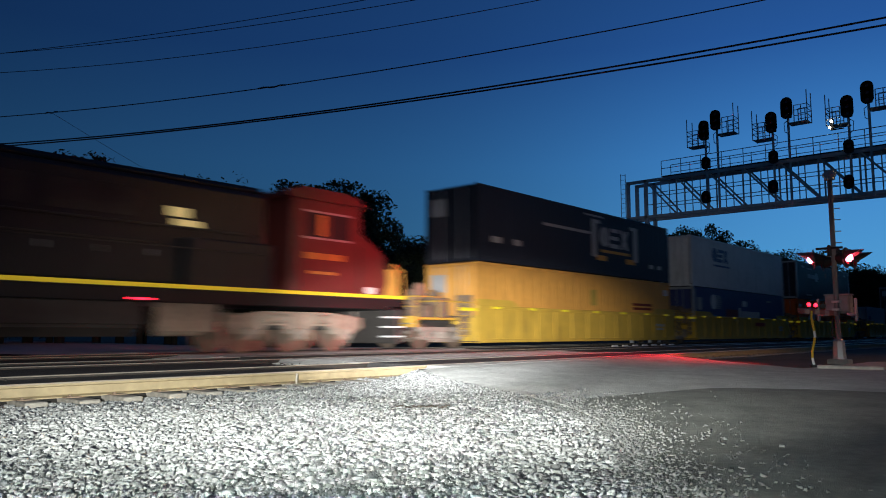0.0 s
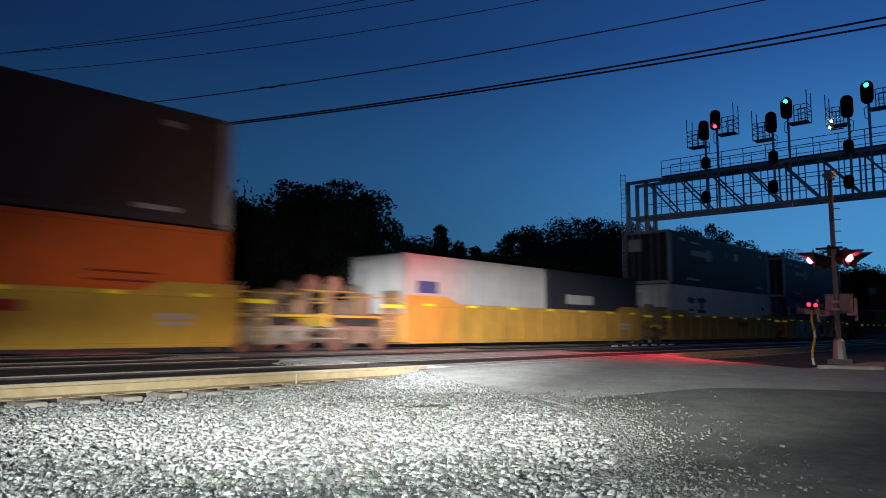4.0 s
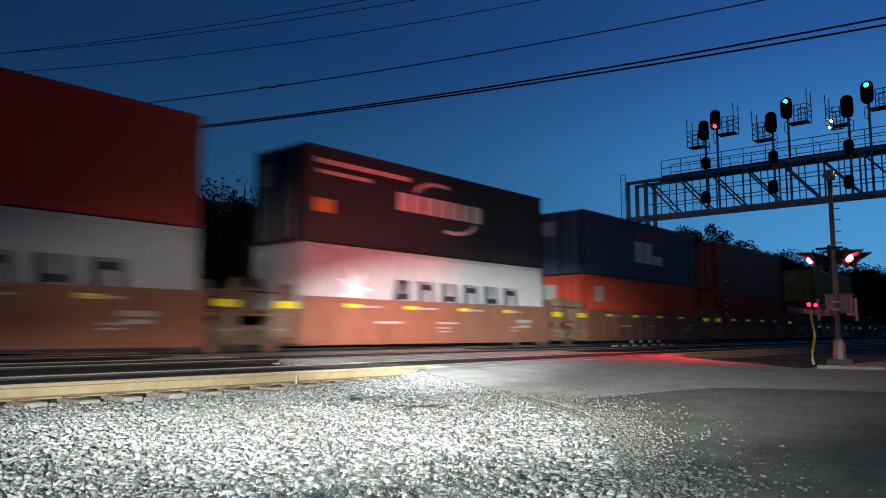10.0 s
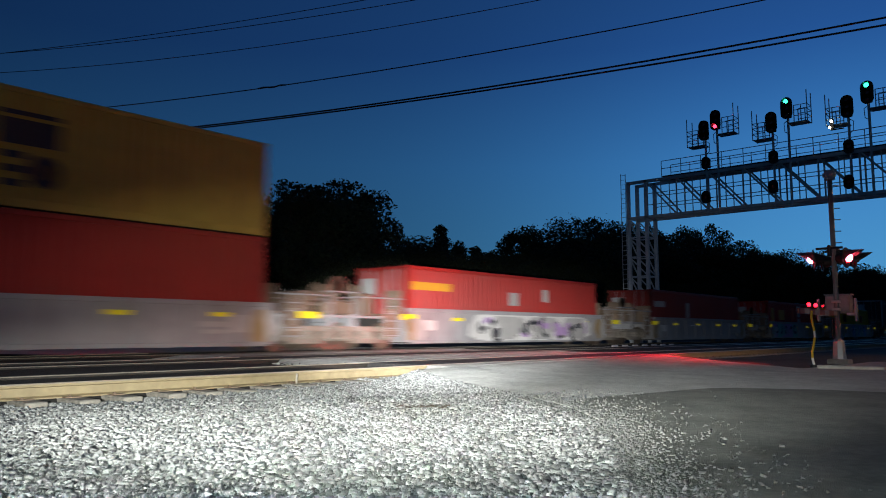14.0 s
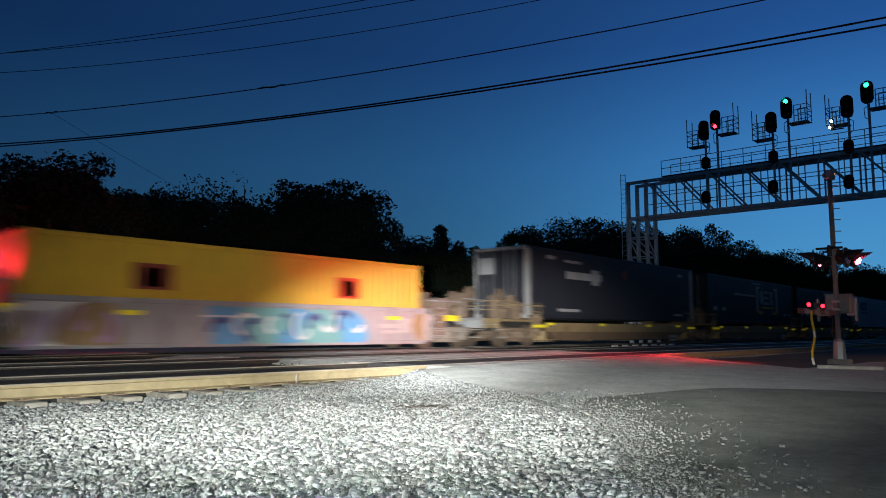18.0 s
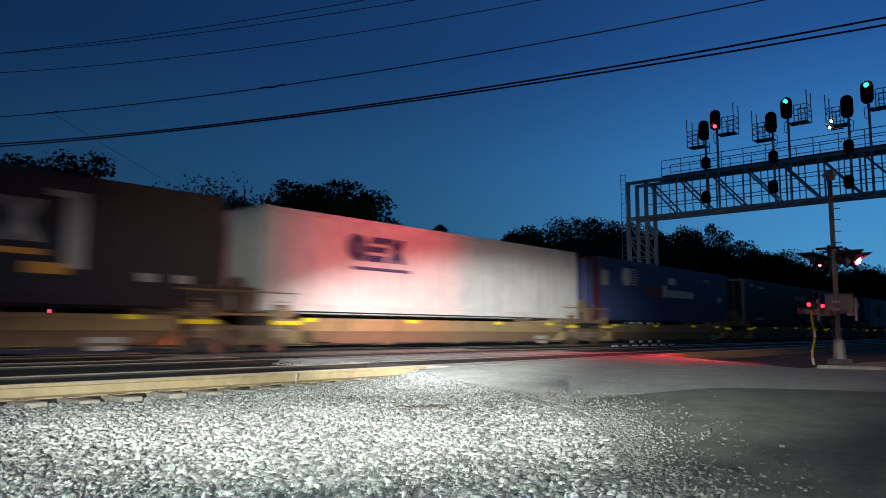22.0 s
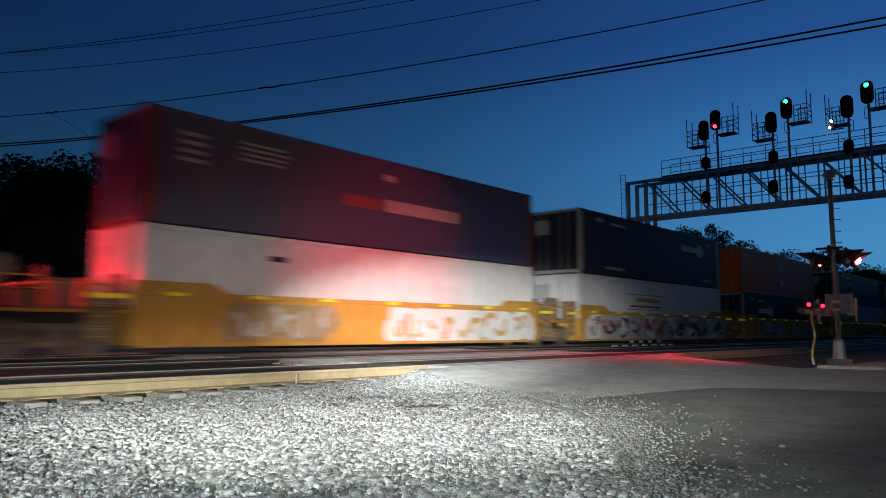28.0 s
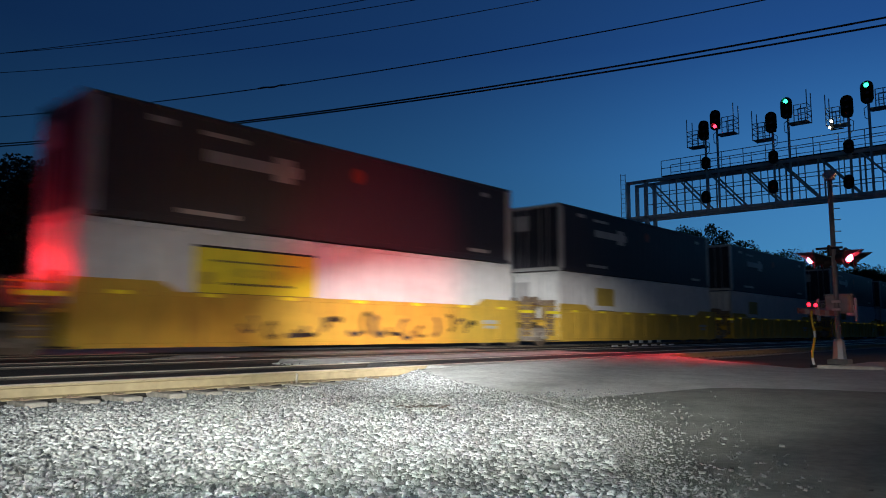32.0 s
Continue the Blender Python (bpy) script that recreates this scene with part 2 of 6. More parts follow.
def road_right(y):
    """The right edge of the asphalt: a wide flare round the corner of the verge."""
    pts = ((-30, 20.2), (4.05, 20.2), (4.3, 16.35), (5.6, 16.9), (7.4, 17.9), (9.0, 19.4), (11.0, 20.2), (90, 20.2))
    for (y0, x0), (y1, x1) in zip(pts, pts[1:]):
        if y <= y1:
            return x0 + (x1 - x0) * (y - y0) / (y1 - y0)
    return pts[-1][1]


def gravel_z(x, y):
    dip = 0.06 * min(1, max(0, (y - 5.5) / 2.5)) * min(1, max(0, (8.0 - x) / 3.0))
    dip += 0.045 * min(1, max(0, (y - 7.5) / 0.5))
    z = -0.085 - dip + 0.022 * noise.noise((x * 0.9, y * 0.9, 0.3)) + 0.012 * noise.noise((x * 2.7, y * 2.7, 4.3))
    near = min(1, max(0, 1 - (road_edge(y) - x) / 0.9))
    return z + near * near * (road_z(x, y) - 0.024 - 0.03 * min(1, max(0, (y - 3.6) / 0.8)) - z)


def road_z(x, y):
    up = min(1, max(0, (y - 4.3) / 3.2)) - min(1, max(0, (y - 20.0) / 6.0))
    return -0.075 + 0.112 * up + (0.008 - 0.006 * max(0, up)) * noise.noise((x * 0.5, y * 0.5, 1.7))


far = [-3000, -800, -250, -90, -45, -20, 0, 8, 20, 40, 60, 90, 150, 300, 800, 3000]
sheet("ground", far, far, lambda x, y: -0.42 if abs(x) < 200 and abs(y) < 60 else -0.6, M_SOIL, "dark flat ground with soil and weeds running to the horizon")
sheet("ballast_bed", steps(-60, 200, 130), steps(8.0, 21.0, 65), lambda x, y: (-0.22 if y < 8.85 else 0.0 if y < 19.6 else -0.2 * (y - 19.6)) + 0.015 * noise.noise((x, y * 3, 0)) - (0.0 if not (ROAD_L + 0.4 < x < ROAD_R - 0.4) else 0.1), M_OILY, "dark stone ballast bed under three railway tracks")
sheet("gravel_shoulder", steps(-14, 10.5, 150), steps(-9, 8.68, 110), gravel_z, M_BED, "pale crushed stone shoulder beside the track and the road")

# the road, one slab from kerb to kerb, let down under the crossing panels
LINES = [yc + d for yc in (Y_NEAR, Y_MID, Y_TRAIN) for d in (-1.40, -1.37, 1.37, 1.40)]
ys = sorted(steps(-30, 70, 160) + LINES + [4.0, 4.06, 4.3, 4.6])
verts, faces = [], []
for j, y in enumerate(ys):
    xl = road_edge(y) + 0.12 * noise.noise((0.0, y * 1.3, 9.0)) + (0.05 * noise.noise((0.0, y * 6.0, 2.0)))
    for i in range(13):
        x = xl + (road_right(y) - xl) * i / 12
        low = any(abs(y - yc) < 1.38 for yc in (Y_NEAR, Y_MID, Y_TRAIN))
        verts.append((x, y, road_z(x, y) - (0.05 if i == 0 else 0.12 if i == 12 and y > 4.2 else 0) - (0.12 if low else 0)))
for j in range(len(ys) - 1):
    for i in range(12):
        a = j * 13 + i
        faces.append((a, a + 1, a + 14, a + 13))
me = bpy.data.meshes.new("road")
me.from_pydata(verts, [], faces)
me.materials.append(M_ROAD)
tagged(new("road", me), "worn grey asphalt road that runs over the level crossing", "", "", "structure")

# darker overlay of asphalt near the camera
FAR_SIDE = ((-30, 11.6), (1.97, 10.46), (2.73, 10.25), (3.46, 9.83), (3.72, 9.3), (3.85, 8.2), (4.0, 7.2))
ys = steps(-25, -1, 20) + steps(-0.9, 4.0, 60)
verts, faces = [], []
for y in ys:
    xl = road_edge(y) - 0.12 + 0.1 * noise.noise((0, y * 2, 5))
    xr = next(x0 + (x1 - x0) * (y - y0) / (y1 - y0) for (y0, x0), (y1, x1) in zip(FAR_SIDE, FAR_SIDE[1:]) if y <= y1 + 1e-6)
    xr = max(xl + 0.05, xr + 0.05 * noise.noise((3.0, y * 3, 1.0)))
    for i in range(9):
        x = xl + (xr - xl) * (i / 8) ** 1.6
        verts.append((x, y, road_z(x, y) + 0.012 * min(1, i, 8 - i) - 0.004))
for j in range(len(ys) - 1):
    for i in range(8):
        a = j * 9 + i
        faces.append((a, a + 1, a + 10, a + 9))
me = bpy.data.meshes.new("asphalt_apron")
me.from_pydata(verts, [], faces)
me.materials.append(M_APRON)
tagged(new("asphalt_apron", me), "dark patched asphalt overlay beside the road", "", "", "structure")
sheet("road_verge", steps(ROAD_R - 0.02, 60, 40), steps(-30, 7.9, 38), lambda x, y: road_z(x, y) - 0.05 - 0.2 * min(1, max(0, (y - 4.5) / 2)), M_APRON, "dark asphalt verge beyond the road")


sheet("dark_verge", steps(14.0, 60.0, 60), steps(4.3, 8.1, 16), lambda x, y: -0.125 + 0.03 * noise.noise((x * 1.3, y * 1.3, 6.0)), M_SOIL, "dark weedy soil between the road corner and the tracks")


def track(yc, xs, label):
    """One track: two rails on timber ties, the ties left out under the road."""
    t = thing("track", pose(0, yc, 0), label, "railway track", "railway tracks", "structure")
    prof = ((-0.069, -0.172), (0.069, -0.172), (0.069, -0.158), (0.012, -0.14), (0.009, -0.05), (0.036, -0.038), (0.036, -0.013), (0.026, 0.0),
            (-0.026, 0.0), (-0.036, -0.013), (-0.036, -0.038), (-0.009, -0.05), (-0.012, -0.14), (-0.069, -0.158))
    k = len(prof)
    for side in (-0.7535, 0.7535):
        bm = bmesh.new()
        loops = []
        for x in steps(-90, 330, 60):
            loops.append([bm.verts.new((x, side + py, pz + 0.04)) for py, pz in prof])
        for a, b in zip(loops, loops[1:]):
            for i in range(k):
                f = bm.faces.new((a[i], a[(i + 1) % k], b[(i + 1) % k], b[i]))
                f.material_index = 1 if 6 <= i <= 8 else 0
        me = bpy.data.meshes.new("rail")
        bm.to_mesh(me)
        bm.free()
        # the nearest rail has a tan web, every other rail a dark one
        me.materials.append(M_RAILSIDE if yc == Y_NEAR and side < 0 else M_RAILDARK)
        me.materials.append(M_RAILHEAD)
        part("rail", me, None, t)
    tie = bpy.data.meshes.new("tie")
    bm = boxes((-0.115, -1.29, -0.30, 0.115, 1.29, -0.131), bevel=0.012)
    bm.to_mesh(tie)
    bm.free()
    tie.materials.append(M_TIE)
    plate = bpy.data.meshes.new("tie_plate")
    bm = boxes((-0.09, -0.17, -0.131, 0.09, 0.17, -0.118), (-0.03, -0.10, -0.118, 0.0, -0.07, -0.10), (0.0, 0.07, -0.118, 0.03, 0.10, -0.10))
    bm.to_mesh(plate)
    bm.free()
    plate.materials.append(M_TRUCK)
    x = xs[0]
    while x < xs[1]:
        if not (ROAD_L - 0.1 < x < ROAD_R):
            o = part("tie", tie, None, t)
            o.location = (x + random.uniform(-0.03, 0.03), random.uniform(-0.05, 0.05), random.uniform(-0.012, 0.008))
            o.rotation_euler = (0, 0, random.uniform(-0.02, 0.02))
            if yc == Y_NEAR:
                for s in (-0.7535, 0.7535):
                    p = part("tie_plate", plate, None, t)
                    p.location = (o.location.x, s, 0)
        x += 0.508
    return t


track(Y_NEAR, (-3.0, 60.0), "empty near railway track with rust-brown rails on timber ties")
track(Y_MID, (-3.0, 60.0), "empty middle railway track on dark ballast")
track(Y_TRAIN, (-3.0, 60.0), "railway track under the passing freight train")

# concrete panels between and beside the rails where the road crosses
for yc in (Y_NEAR, Y_MID, Y_TRAIN):
    for y0, y1 in ((-1.35, -0.83), (-0.66, -0.02), (0.02, 0.66), (0.83, 1.35)):
        x = ROAD_L - 0.15
        while x < road_right(yc + y0) - 0.9:
            bm = boxes((x, yc + y0, -0.25, min(x + 2.4, road_right(yc + y0) - 0.1), yc + y1, 0.039), bevel=0.006)
            if x < ROAD_L:
                for v in bm.verts:
                    if v.co.x < x + 0.1 and v.co.z > 0:
                        v.co.x += 0.25
            rubber = abs(y0 + y1) < 0.8
            o = part("crossing_panel", bm, M_RUBBER if rubber else M_PANEL)
            tagged(o, "dark rubber panel of the level crossing between the rails" if rubber else "worn concrete panel of the level crossing beside a rail", "crossing panel", "crossing panels", "structure")
            x += 2.42

# crushed stone that lies on the shoulder
CHIP = [(-1, -1, -1), (1, -1, -1), (1, 1, -1), (-1, 1, -1), (-1, -1, 1), (1, -1, 1), (1, 1, 1), (-1, 1, 1)]
CHIPF = [(0, 2, 1), (0, 3, 2), (4, 5, 6), (4, 6, 7), (0, 1, 5), (0, 5, 4), (1, 2, 6), (1, 6, 5), (2, 3, 7), (2, 7, 6), (3, 0, 4), (3, 4, 7)]


def stones(name, places, material, label, seed):
    rng = np.random.default_rng(seed)
    n = len(places)
    base = np.array(CHIP) * 0.68
    P = np.array(places)
    jit = base[None] * rng.uniform(0.35, 1.25, (n, 8, 3))
    sc = P[:, 3][:, None, None] * rng.uniform(0.6, 1.25, (n, 1, 3)) * np.array([1.15, 0.85, 0.62])
    v = jit * sc
    a = rng.uniform(0, 6.28, n)
    tx = rng.uniform(-1.2, 1.2, n)
    c, s = np.cos(tx), np.sin(tx)
    y, z = v[:, :, 1] * c[:, None] - v[:, :, 2] * s[:, None], v[:, :, 1] * s[:, None] + v[:, :, 2] * c[:, None]
    x = v[:, :, 0]
    c, s = np.cos(a), np.sin(a)
    v = np.stack([x * c[:, None] - y * s[:, None], x * s[:, None] + y * c[:, None], z], -1) + P[:, None, :3]
    f = (np.array(CHIPF)[None] + 8 * np.arange(n)[:, None, None]).reshape(-1, 3)
    me = bpy.data.meshes.new(name)
    me.vertices.add(n * 8)
    me.vertices.foreach_set("co", v.reshape(-1))
    me.loops.add(len(f) * 3)
    me.loops.foreach_set("vertex_index", f.reshape(-1))
    me.polygons.add(len(f))
    me.polygons.foreach_set("loop_start", np.arange(len(f)) * 3)
    me.update()
    me.materials.append(material)
    return tagged(new(name, me), label, "gravel", "", "stuff")


rng = random.Random(5)
spots = []
while len(spots) < 86000:
    x, y = rng.uniform(-2.5, 9.9), rng.uniform(0.7, 8.66)
    over = x - road_edge(y)
    if over > 0.1 or x < y * 0.22 - 1.0:
        continue
    if over > -0.6 and rng.random() < (0.6 if y < 3.6 else 0.2) * (1 + over / 0.6):
        continue
    if y > 8.22 and abs((x + 3.0 + 0.254) % 0.508 - 0.254) < 0.13:
        continue
    r = 0.013 + 0.018 * rng.random() ** 2
    spots.append((x, y, gravel_z(x, y) + r * 0.25, r))
stones("crushed_stone", spots, M_STONE, "pale grey crushed limestone strewn on the shoulder", 3)
spots = []
while len(spots) < 9500:
    y = rng.uniform(0.6, 4.6)
    away = rng.expovariate(1 / (0.27 if y < 3.6 else 0.2)) if rng.random() < 0.96 else rng.uniform(0.0, 1.8)
    x = road_edge(y) - 0.3 + away
    r = 0.006 + 0.0125 * rng.random() ** 2
    spots.append((x, y, (road_z(x, y) + 0.006 if x > road_edge(y) - 0.12 else max(gravel_z(x, y), road_z(x, y) - 0.012)) + r * 0.45, r))
stones("loose_stone", spots, M_LOOSE, "loose stones scattered on the asphalt beside the shoulder", 4)
spots = []
while len(spots) < 9000:
    x, y = rng.uniform(0, 60), rng.uniform(8.3, 19.5)
    if ROAD_L - 0.3 < x < ROAD_R + 0.2:
        continue
    r = rng.uniform(0.02, 0.035)
    spots.append((x, y, (-0.215 if y < 8.9 else -0.018) + rng.uniform(0, 0.015), r * 0.8))
stones("ballast_stone", spots, M_OILY, "dark ballast stones between the ties of the tracks", 6)

# ---- signal gantry ----
GX, GD = 47.0, 1.35
GY_FAR, GY_NEAR = 23.95, -6.0
ZB, ZT = 8.5, 11.02
g = thing("signal_gantry", pose(GX, 22.0, -0.3), "galvanised steel truss gantry that carries signals over three tracks", "signal gantry")


def gpart(name, bm, material=M_GANTRY, label=""):
    bmesh.ops.translate(bm, vec=(-GX, -22.0, 0.3), verts=bm.verts)
    return part(name, bm, material, g, label)


LEG_Y = (22.62, 23.95)
for x in (GX, GX + GD):
    for y in LEG_Y:
        gpart("leg_post", boxes((x - 0.11, y - 0.11, -0.3, x + 0.11, y + 0.11, ZT + 0.1), bevel=0.01))
zs = steps(0.4, ZB, 6)
for z0, z1 in zip(zs, zs[1:]):
    for x in (GX, GX + GD):
        gpart("leg_brace", rods(((x, LEG_Y[0], z0), (x, LEG_Y[1], z1), 0.05), ((x, LEG_Y[0], z1), (x, LEG_Y[1], z1), 0.045), seg=6))
    for y in LEG_Y:
        gpart("leg_brace", rods(((GX, y, z1), (GX + GD, y, z0), 0.05), ((GX, y, z1), (GX + GD, y, z1), 0.045), seg=6))
for x in (GX, GX + GD):
    for z in (ZB, ZT):
        gpart("chord", boxes((x - 0.11, GY_NEAR, z - 0.10, x + 0.11, LEG_Y[1], z + 0.10), bevel=0.01))
ys = steps(LEG_Y[0], GY_NEAR, 13)
for i, (y0, y1) in enumerate(zip(ys, ys[1:])):
    for x in (GX, GX + GD):
        gpart("post", rods(((x, y1, ZB), (x, y1, ZT), 0.055), seg=6))
        gpart("post", rods(((x, (y0 + y1) / 2, ZB), (x, (y0 + y1) / 2, ZT), 0.035), seg=6))
        gpart("diagonal", rods(((x, y0, ZT), (x, y1, ZB), 0.06), seg=6))
    for z in (ZB, ZT):
        gpart("cross_brace", rods(((GX, y0, z), (GX + GD, y1, z), 0.05), seg=6))
# walkway, handrail and ladder
gpart("walkway", boxes((GX - 0.1, GY_NEAR, ZT + 0.14, GX + GD + 0.1, 21.4, ZT + 0.19)), M_DARKSTEEL)
for x in (GX - 0.08, GX + GD + 0.08):
    gpart("handrail", rods(((x, GY_NEAR, ZT + 1.22), (x, 21.4, ZT + 1.22), 0.026), ((x, GY_NEAR, ZT + 0.7), (x, 21.4, ZT + 0.7), 0.022), seg=6))
    for y in steps(21.4, GY_NEAR, 20):
        gpart("rail_post", rods(((x, y, ZT + 0.15), (x, y, ZT + 1.22), 0.026), seg=6))
lad = [((GX - 0.2, y, 0), (GX - 0.2, y, ZT + 0.7), 0.025) for y in (24.05, 24.4)]
lad += [((GX - 0.2, 24.05, z), (GX - 0.2, 24.4, z), 0.014) for z in steps(0.3, ZT + 0.6, 34)]
for x in (GX + 0.05, GX + GD - 0.05):
    for z in (ZB + 0.85, ZB + 1.65):
        gpart("truss_rail", rods(((x, GY_NEAR, z), (x, LEG_Y[0], z), 0.028), seg=5))
gpart("ladder", rods(*lad, seg=5))


def signal_head(y, z, lit, tall):
    """A signal on a pole: backplate, hoods and lenses that face down the line."""
    s = thing("railway_signal", pose(GX - 0.30, y, z), "black colour-light signal head with hooded lenses on a mast", "signal", "signals on the gantry")
    bm = bmesh.new()
    rb = 0.34 if tall else 0.28
    hgt = 1.36 if tall else 0.85
    for k in (-1, 1):
        add_disc(bm, (0, 0, k * (hgt / 2 - rb)), (1, 0, 0), rb, 0.05, 24)
    add_box(bm, -0.025, -rb, -hgt / 2 + rb, 0.025, rb, hgt / 2 - rb)
    part("backplate", bm, M_BLACK, s)
    part("housing", boxes((0.02, -0.22, -hgt / 2 + 0.1, 0.32, 0.22, hgt / 2 - 0.1), bevel=0.03), M_BLACK, s)
    zs = (0.42, 0.0, -0.42) if tall else (0.0,)
    for k, zz in enumerate(zs):
        bm = bmesh.new()
        ring = []
        for a in steps(-20, 200, 12):
            ca, sa = math.cos(radians(a)), math.sin(radians(a))
            ring.append((bm.verts.new((-0.02, 0.15 * ca, zz + 0.15 * sa)), bm.verts.new((-0.34 + 0.1 * (sa < 0), 0.15 * ca, zz + 0.15 * sa))))
        for p, q in zip(ring, ring[1:]):
            bm.faces.new((p[0], q[0], q[1], p[1]))
        bmesh.ops.solidify(bm, geom=bm.faces, thickness=0.012)
        part("hood", bm, M_BLACK, s)
        bm = bmesh.new()
        add_disc(bm, (-0.035, 0, zz), (1, 0, 0), 0.11, 0.02)
        part("lens", bm, M_REDGLASS, s)
    if tall and lit:
        bm = bmesh.new()
        add_disc(bm, (0, 0, 0), (1, 0, 0), 0.125, 0.016)
        o = part("lit_lens", bm, M_GREEN_ON if lit == "green" else M_RED_ON, s, "glowing %s lens" % lit)
        zz = 0.42 if lit == "green" else -0.42
        MOVERS_SIGNAL.append((o, zz))
    return s


MOVERS_SIGNAL = []


def pole_and_cage(y, ztop, right):
    p = thing("signal_mast", pose(GX - 0.05, y, ZB), "galvanised signal mast with a maintenance platform on the gantry", "signal mast", "signal masts on the gantry")
    part("pole", rods(((0, 0, -0.2), (0, 0, ztop - ZB), 0.075), seg=10), M_GANTRY, p)
    k = -1 if right else 1
    z = ztop - ZB - 0.85
    part("platform", boxes((-0.2, min(0, k * 1.15), z, 0.7, max(0, k * 1.15), z + 0.035)), M_GANTRY, p)
    rr = []
    for yy in (0.4, 0.8, 1.15):
        for xx in (-0.2, 0.7):
            part("cage_post", rods(((xx, k * yy, z), (xx, k * yy, z + (1.9 if yy == 1.15 else 1.05)), 0.03), seg=5), M_GANTRY, p)
    for zz in (0.4, 0.75, 1.05):
        for xx in (-0.2, 0.7):
            part("cage_rail", rods(((xx, k * 0.4, z + zz), (xx, k * 1.15, z + zz), 0.024), seg=5), M_GANTRY, p)
        part("cage_rail", rods(((-0.2, k * 1.15, z + zz), (0.7, k * 1.15, z + zz), 0.024), seg=5), M_GANTRY, p)
    bend = rods(((0.02, 0, z - 0.6), (0.02, -k * 0.22, z - 0.45), 0.02), ((0.02, -k * 0.22, z - 0.45), (0.02, -k * 0.25, z + 0.1), 0.02), ((0.02, -k * 0.25, z + 0.1), (0.1, 0, z + 0.3), 0.02), seg=6)
    part("conduit", bend, M_BLACK, p)
    return p


for y, z, lit, tall, right in ((18.3, 13.95, "", True, False), (17.52, 14.5, "red", True, True), (14.08, 13.7, "", True, False), (13.15, 14.42, "green", True, True),
                               (9.85, 13.85, "", True, False), (8.78, 14.47, "green", True, True)):
    signal_head(y, z - 0.17, lit, tall)
    pole_and_cage(y, z - 0.27, right)
for y, z in ((18.25, 11.6), (18.33, 9.35), (14.05, 11.35), (14.13, 9.5), (9.88, 11.32), (9.98, 9.25)):
    signal_head(y, z, "", False)
# white marker lights on the platform
ml = thing("marker_light", pose(GX - 0.25, 10.7, 12.75), "small white marker lights on the gantry platform", "signal")
bm = bmesh.new()
add_disc(bm, (-0.1, 0, 0.2), (1, 0, 0), 0.08, 0.03)
part("lamp", bm, M_WHITE_ON, ml)
bm = bmesh.new()
add_disc(bm, (-0.1, 0.10, -0.16), (1, 0, 0), 0.08, 0.03)
part("lamp", bm, M_WHITE_ON, ml)
part("bracket", boxes((0, -0.1, -0.3, 0.12, 0.1, 0.35), (0.1, -0.6, -0.3, 0.16, 0.1, -0.24)), M_BLACK, ml)

# ---- crossing signals ----
FLASH_A, FLASH_B = [], []


def flasher(parent, x, y, z, way, phase, depth=0.0):
    """A crossing lamp: round black target, hood, dark lens, and the lit lens that comes on in turn."""
    w = Vector(way).normalized()
    c = Vector((x, y, z))
    bm = bmesh.new()
    add_disc(bm, c, w, 0.235, 0.012, 28)
    t = part("target", bm, M_BLACK, parent)
    bm = bmesh.new()
    add_rod(bm, c - w * 0.02, c - w * 0.2, 0.17, 0.10, 16)
    part("housing", bm, M_BLACK, t)
    bm = bmesh.new()
    side = Vector((0, 0, 1)).cross(w)
    ring = []
    for a in steps(-12, 192, 14):
        d = side * math.cos(radians(a)) * 0.175 + Vector((0, 0, 1)) * math.sin(radians(a)) * 0.175
        ring.append((bm.verts.new(c + d), bm.verts.new(c + d + w * (0.07 + 0.31 * max(0, math.sin(radians(a)))))))
    for p, q in zip(ring, ring[1:]):
        bm.faces.new((p[0], q[0], q[1], p[1]))
    bmesh.ops.solidify(bm, geom=bm.faces, thickness=0.006)
    part("hood", bm, M_HOOD, t)
    bm = bmesh.new()
    add_disc(bm, c + w * 0.02, w, 0.15, 0.02, 24)
    part("lens", bm, M_REDGLASS, t)
    bm = bmesh.new()
    bmesh.ops.create_uvsphere(bm, u_segments=20, v_segments=12, radius=0.10)
    bmesh.ops.delete(bm, geom=[v for v in bm.verts if v.co.z < -0.001], context="VERTS")
    bmesh.ops.scale(bm, vec=(1, 1, 0.95), verts=bm.verts)
    bmesh.ops.transform(bm, matrix=w.to_track_quat("Z", "Y").to_matrix().to_4x4(), verts=bm.verts)
    o = part("lit_lens", bm, M_FLASH, t, "glowing red lens")
    o.location = c + w * 0.045
    (FLASH_A if phase == "A" else FLASH_B).append((o, c + w * 0.045, c - w * 0.125))
    return t


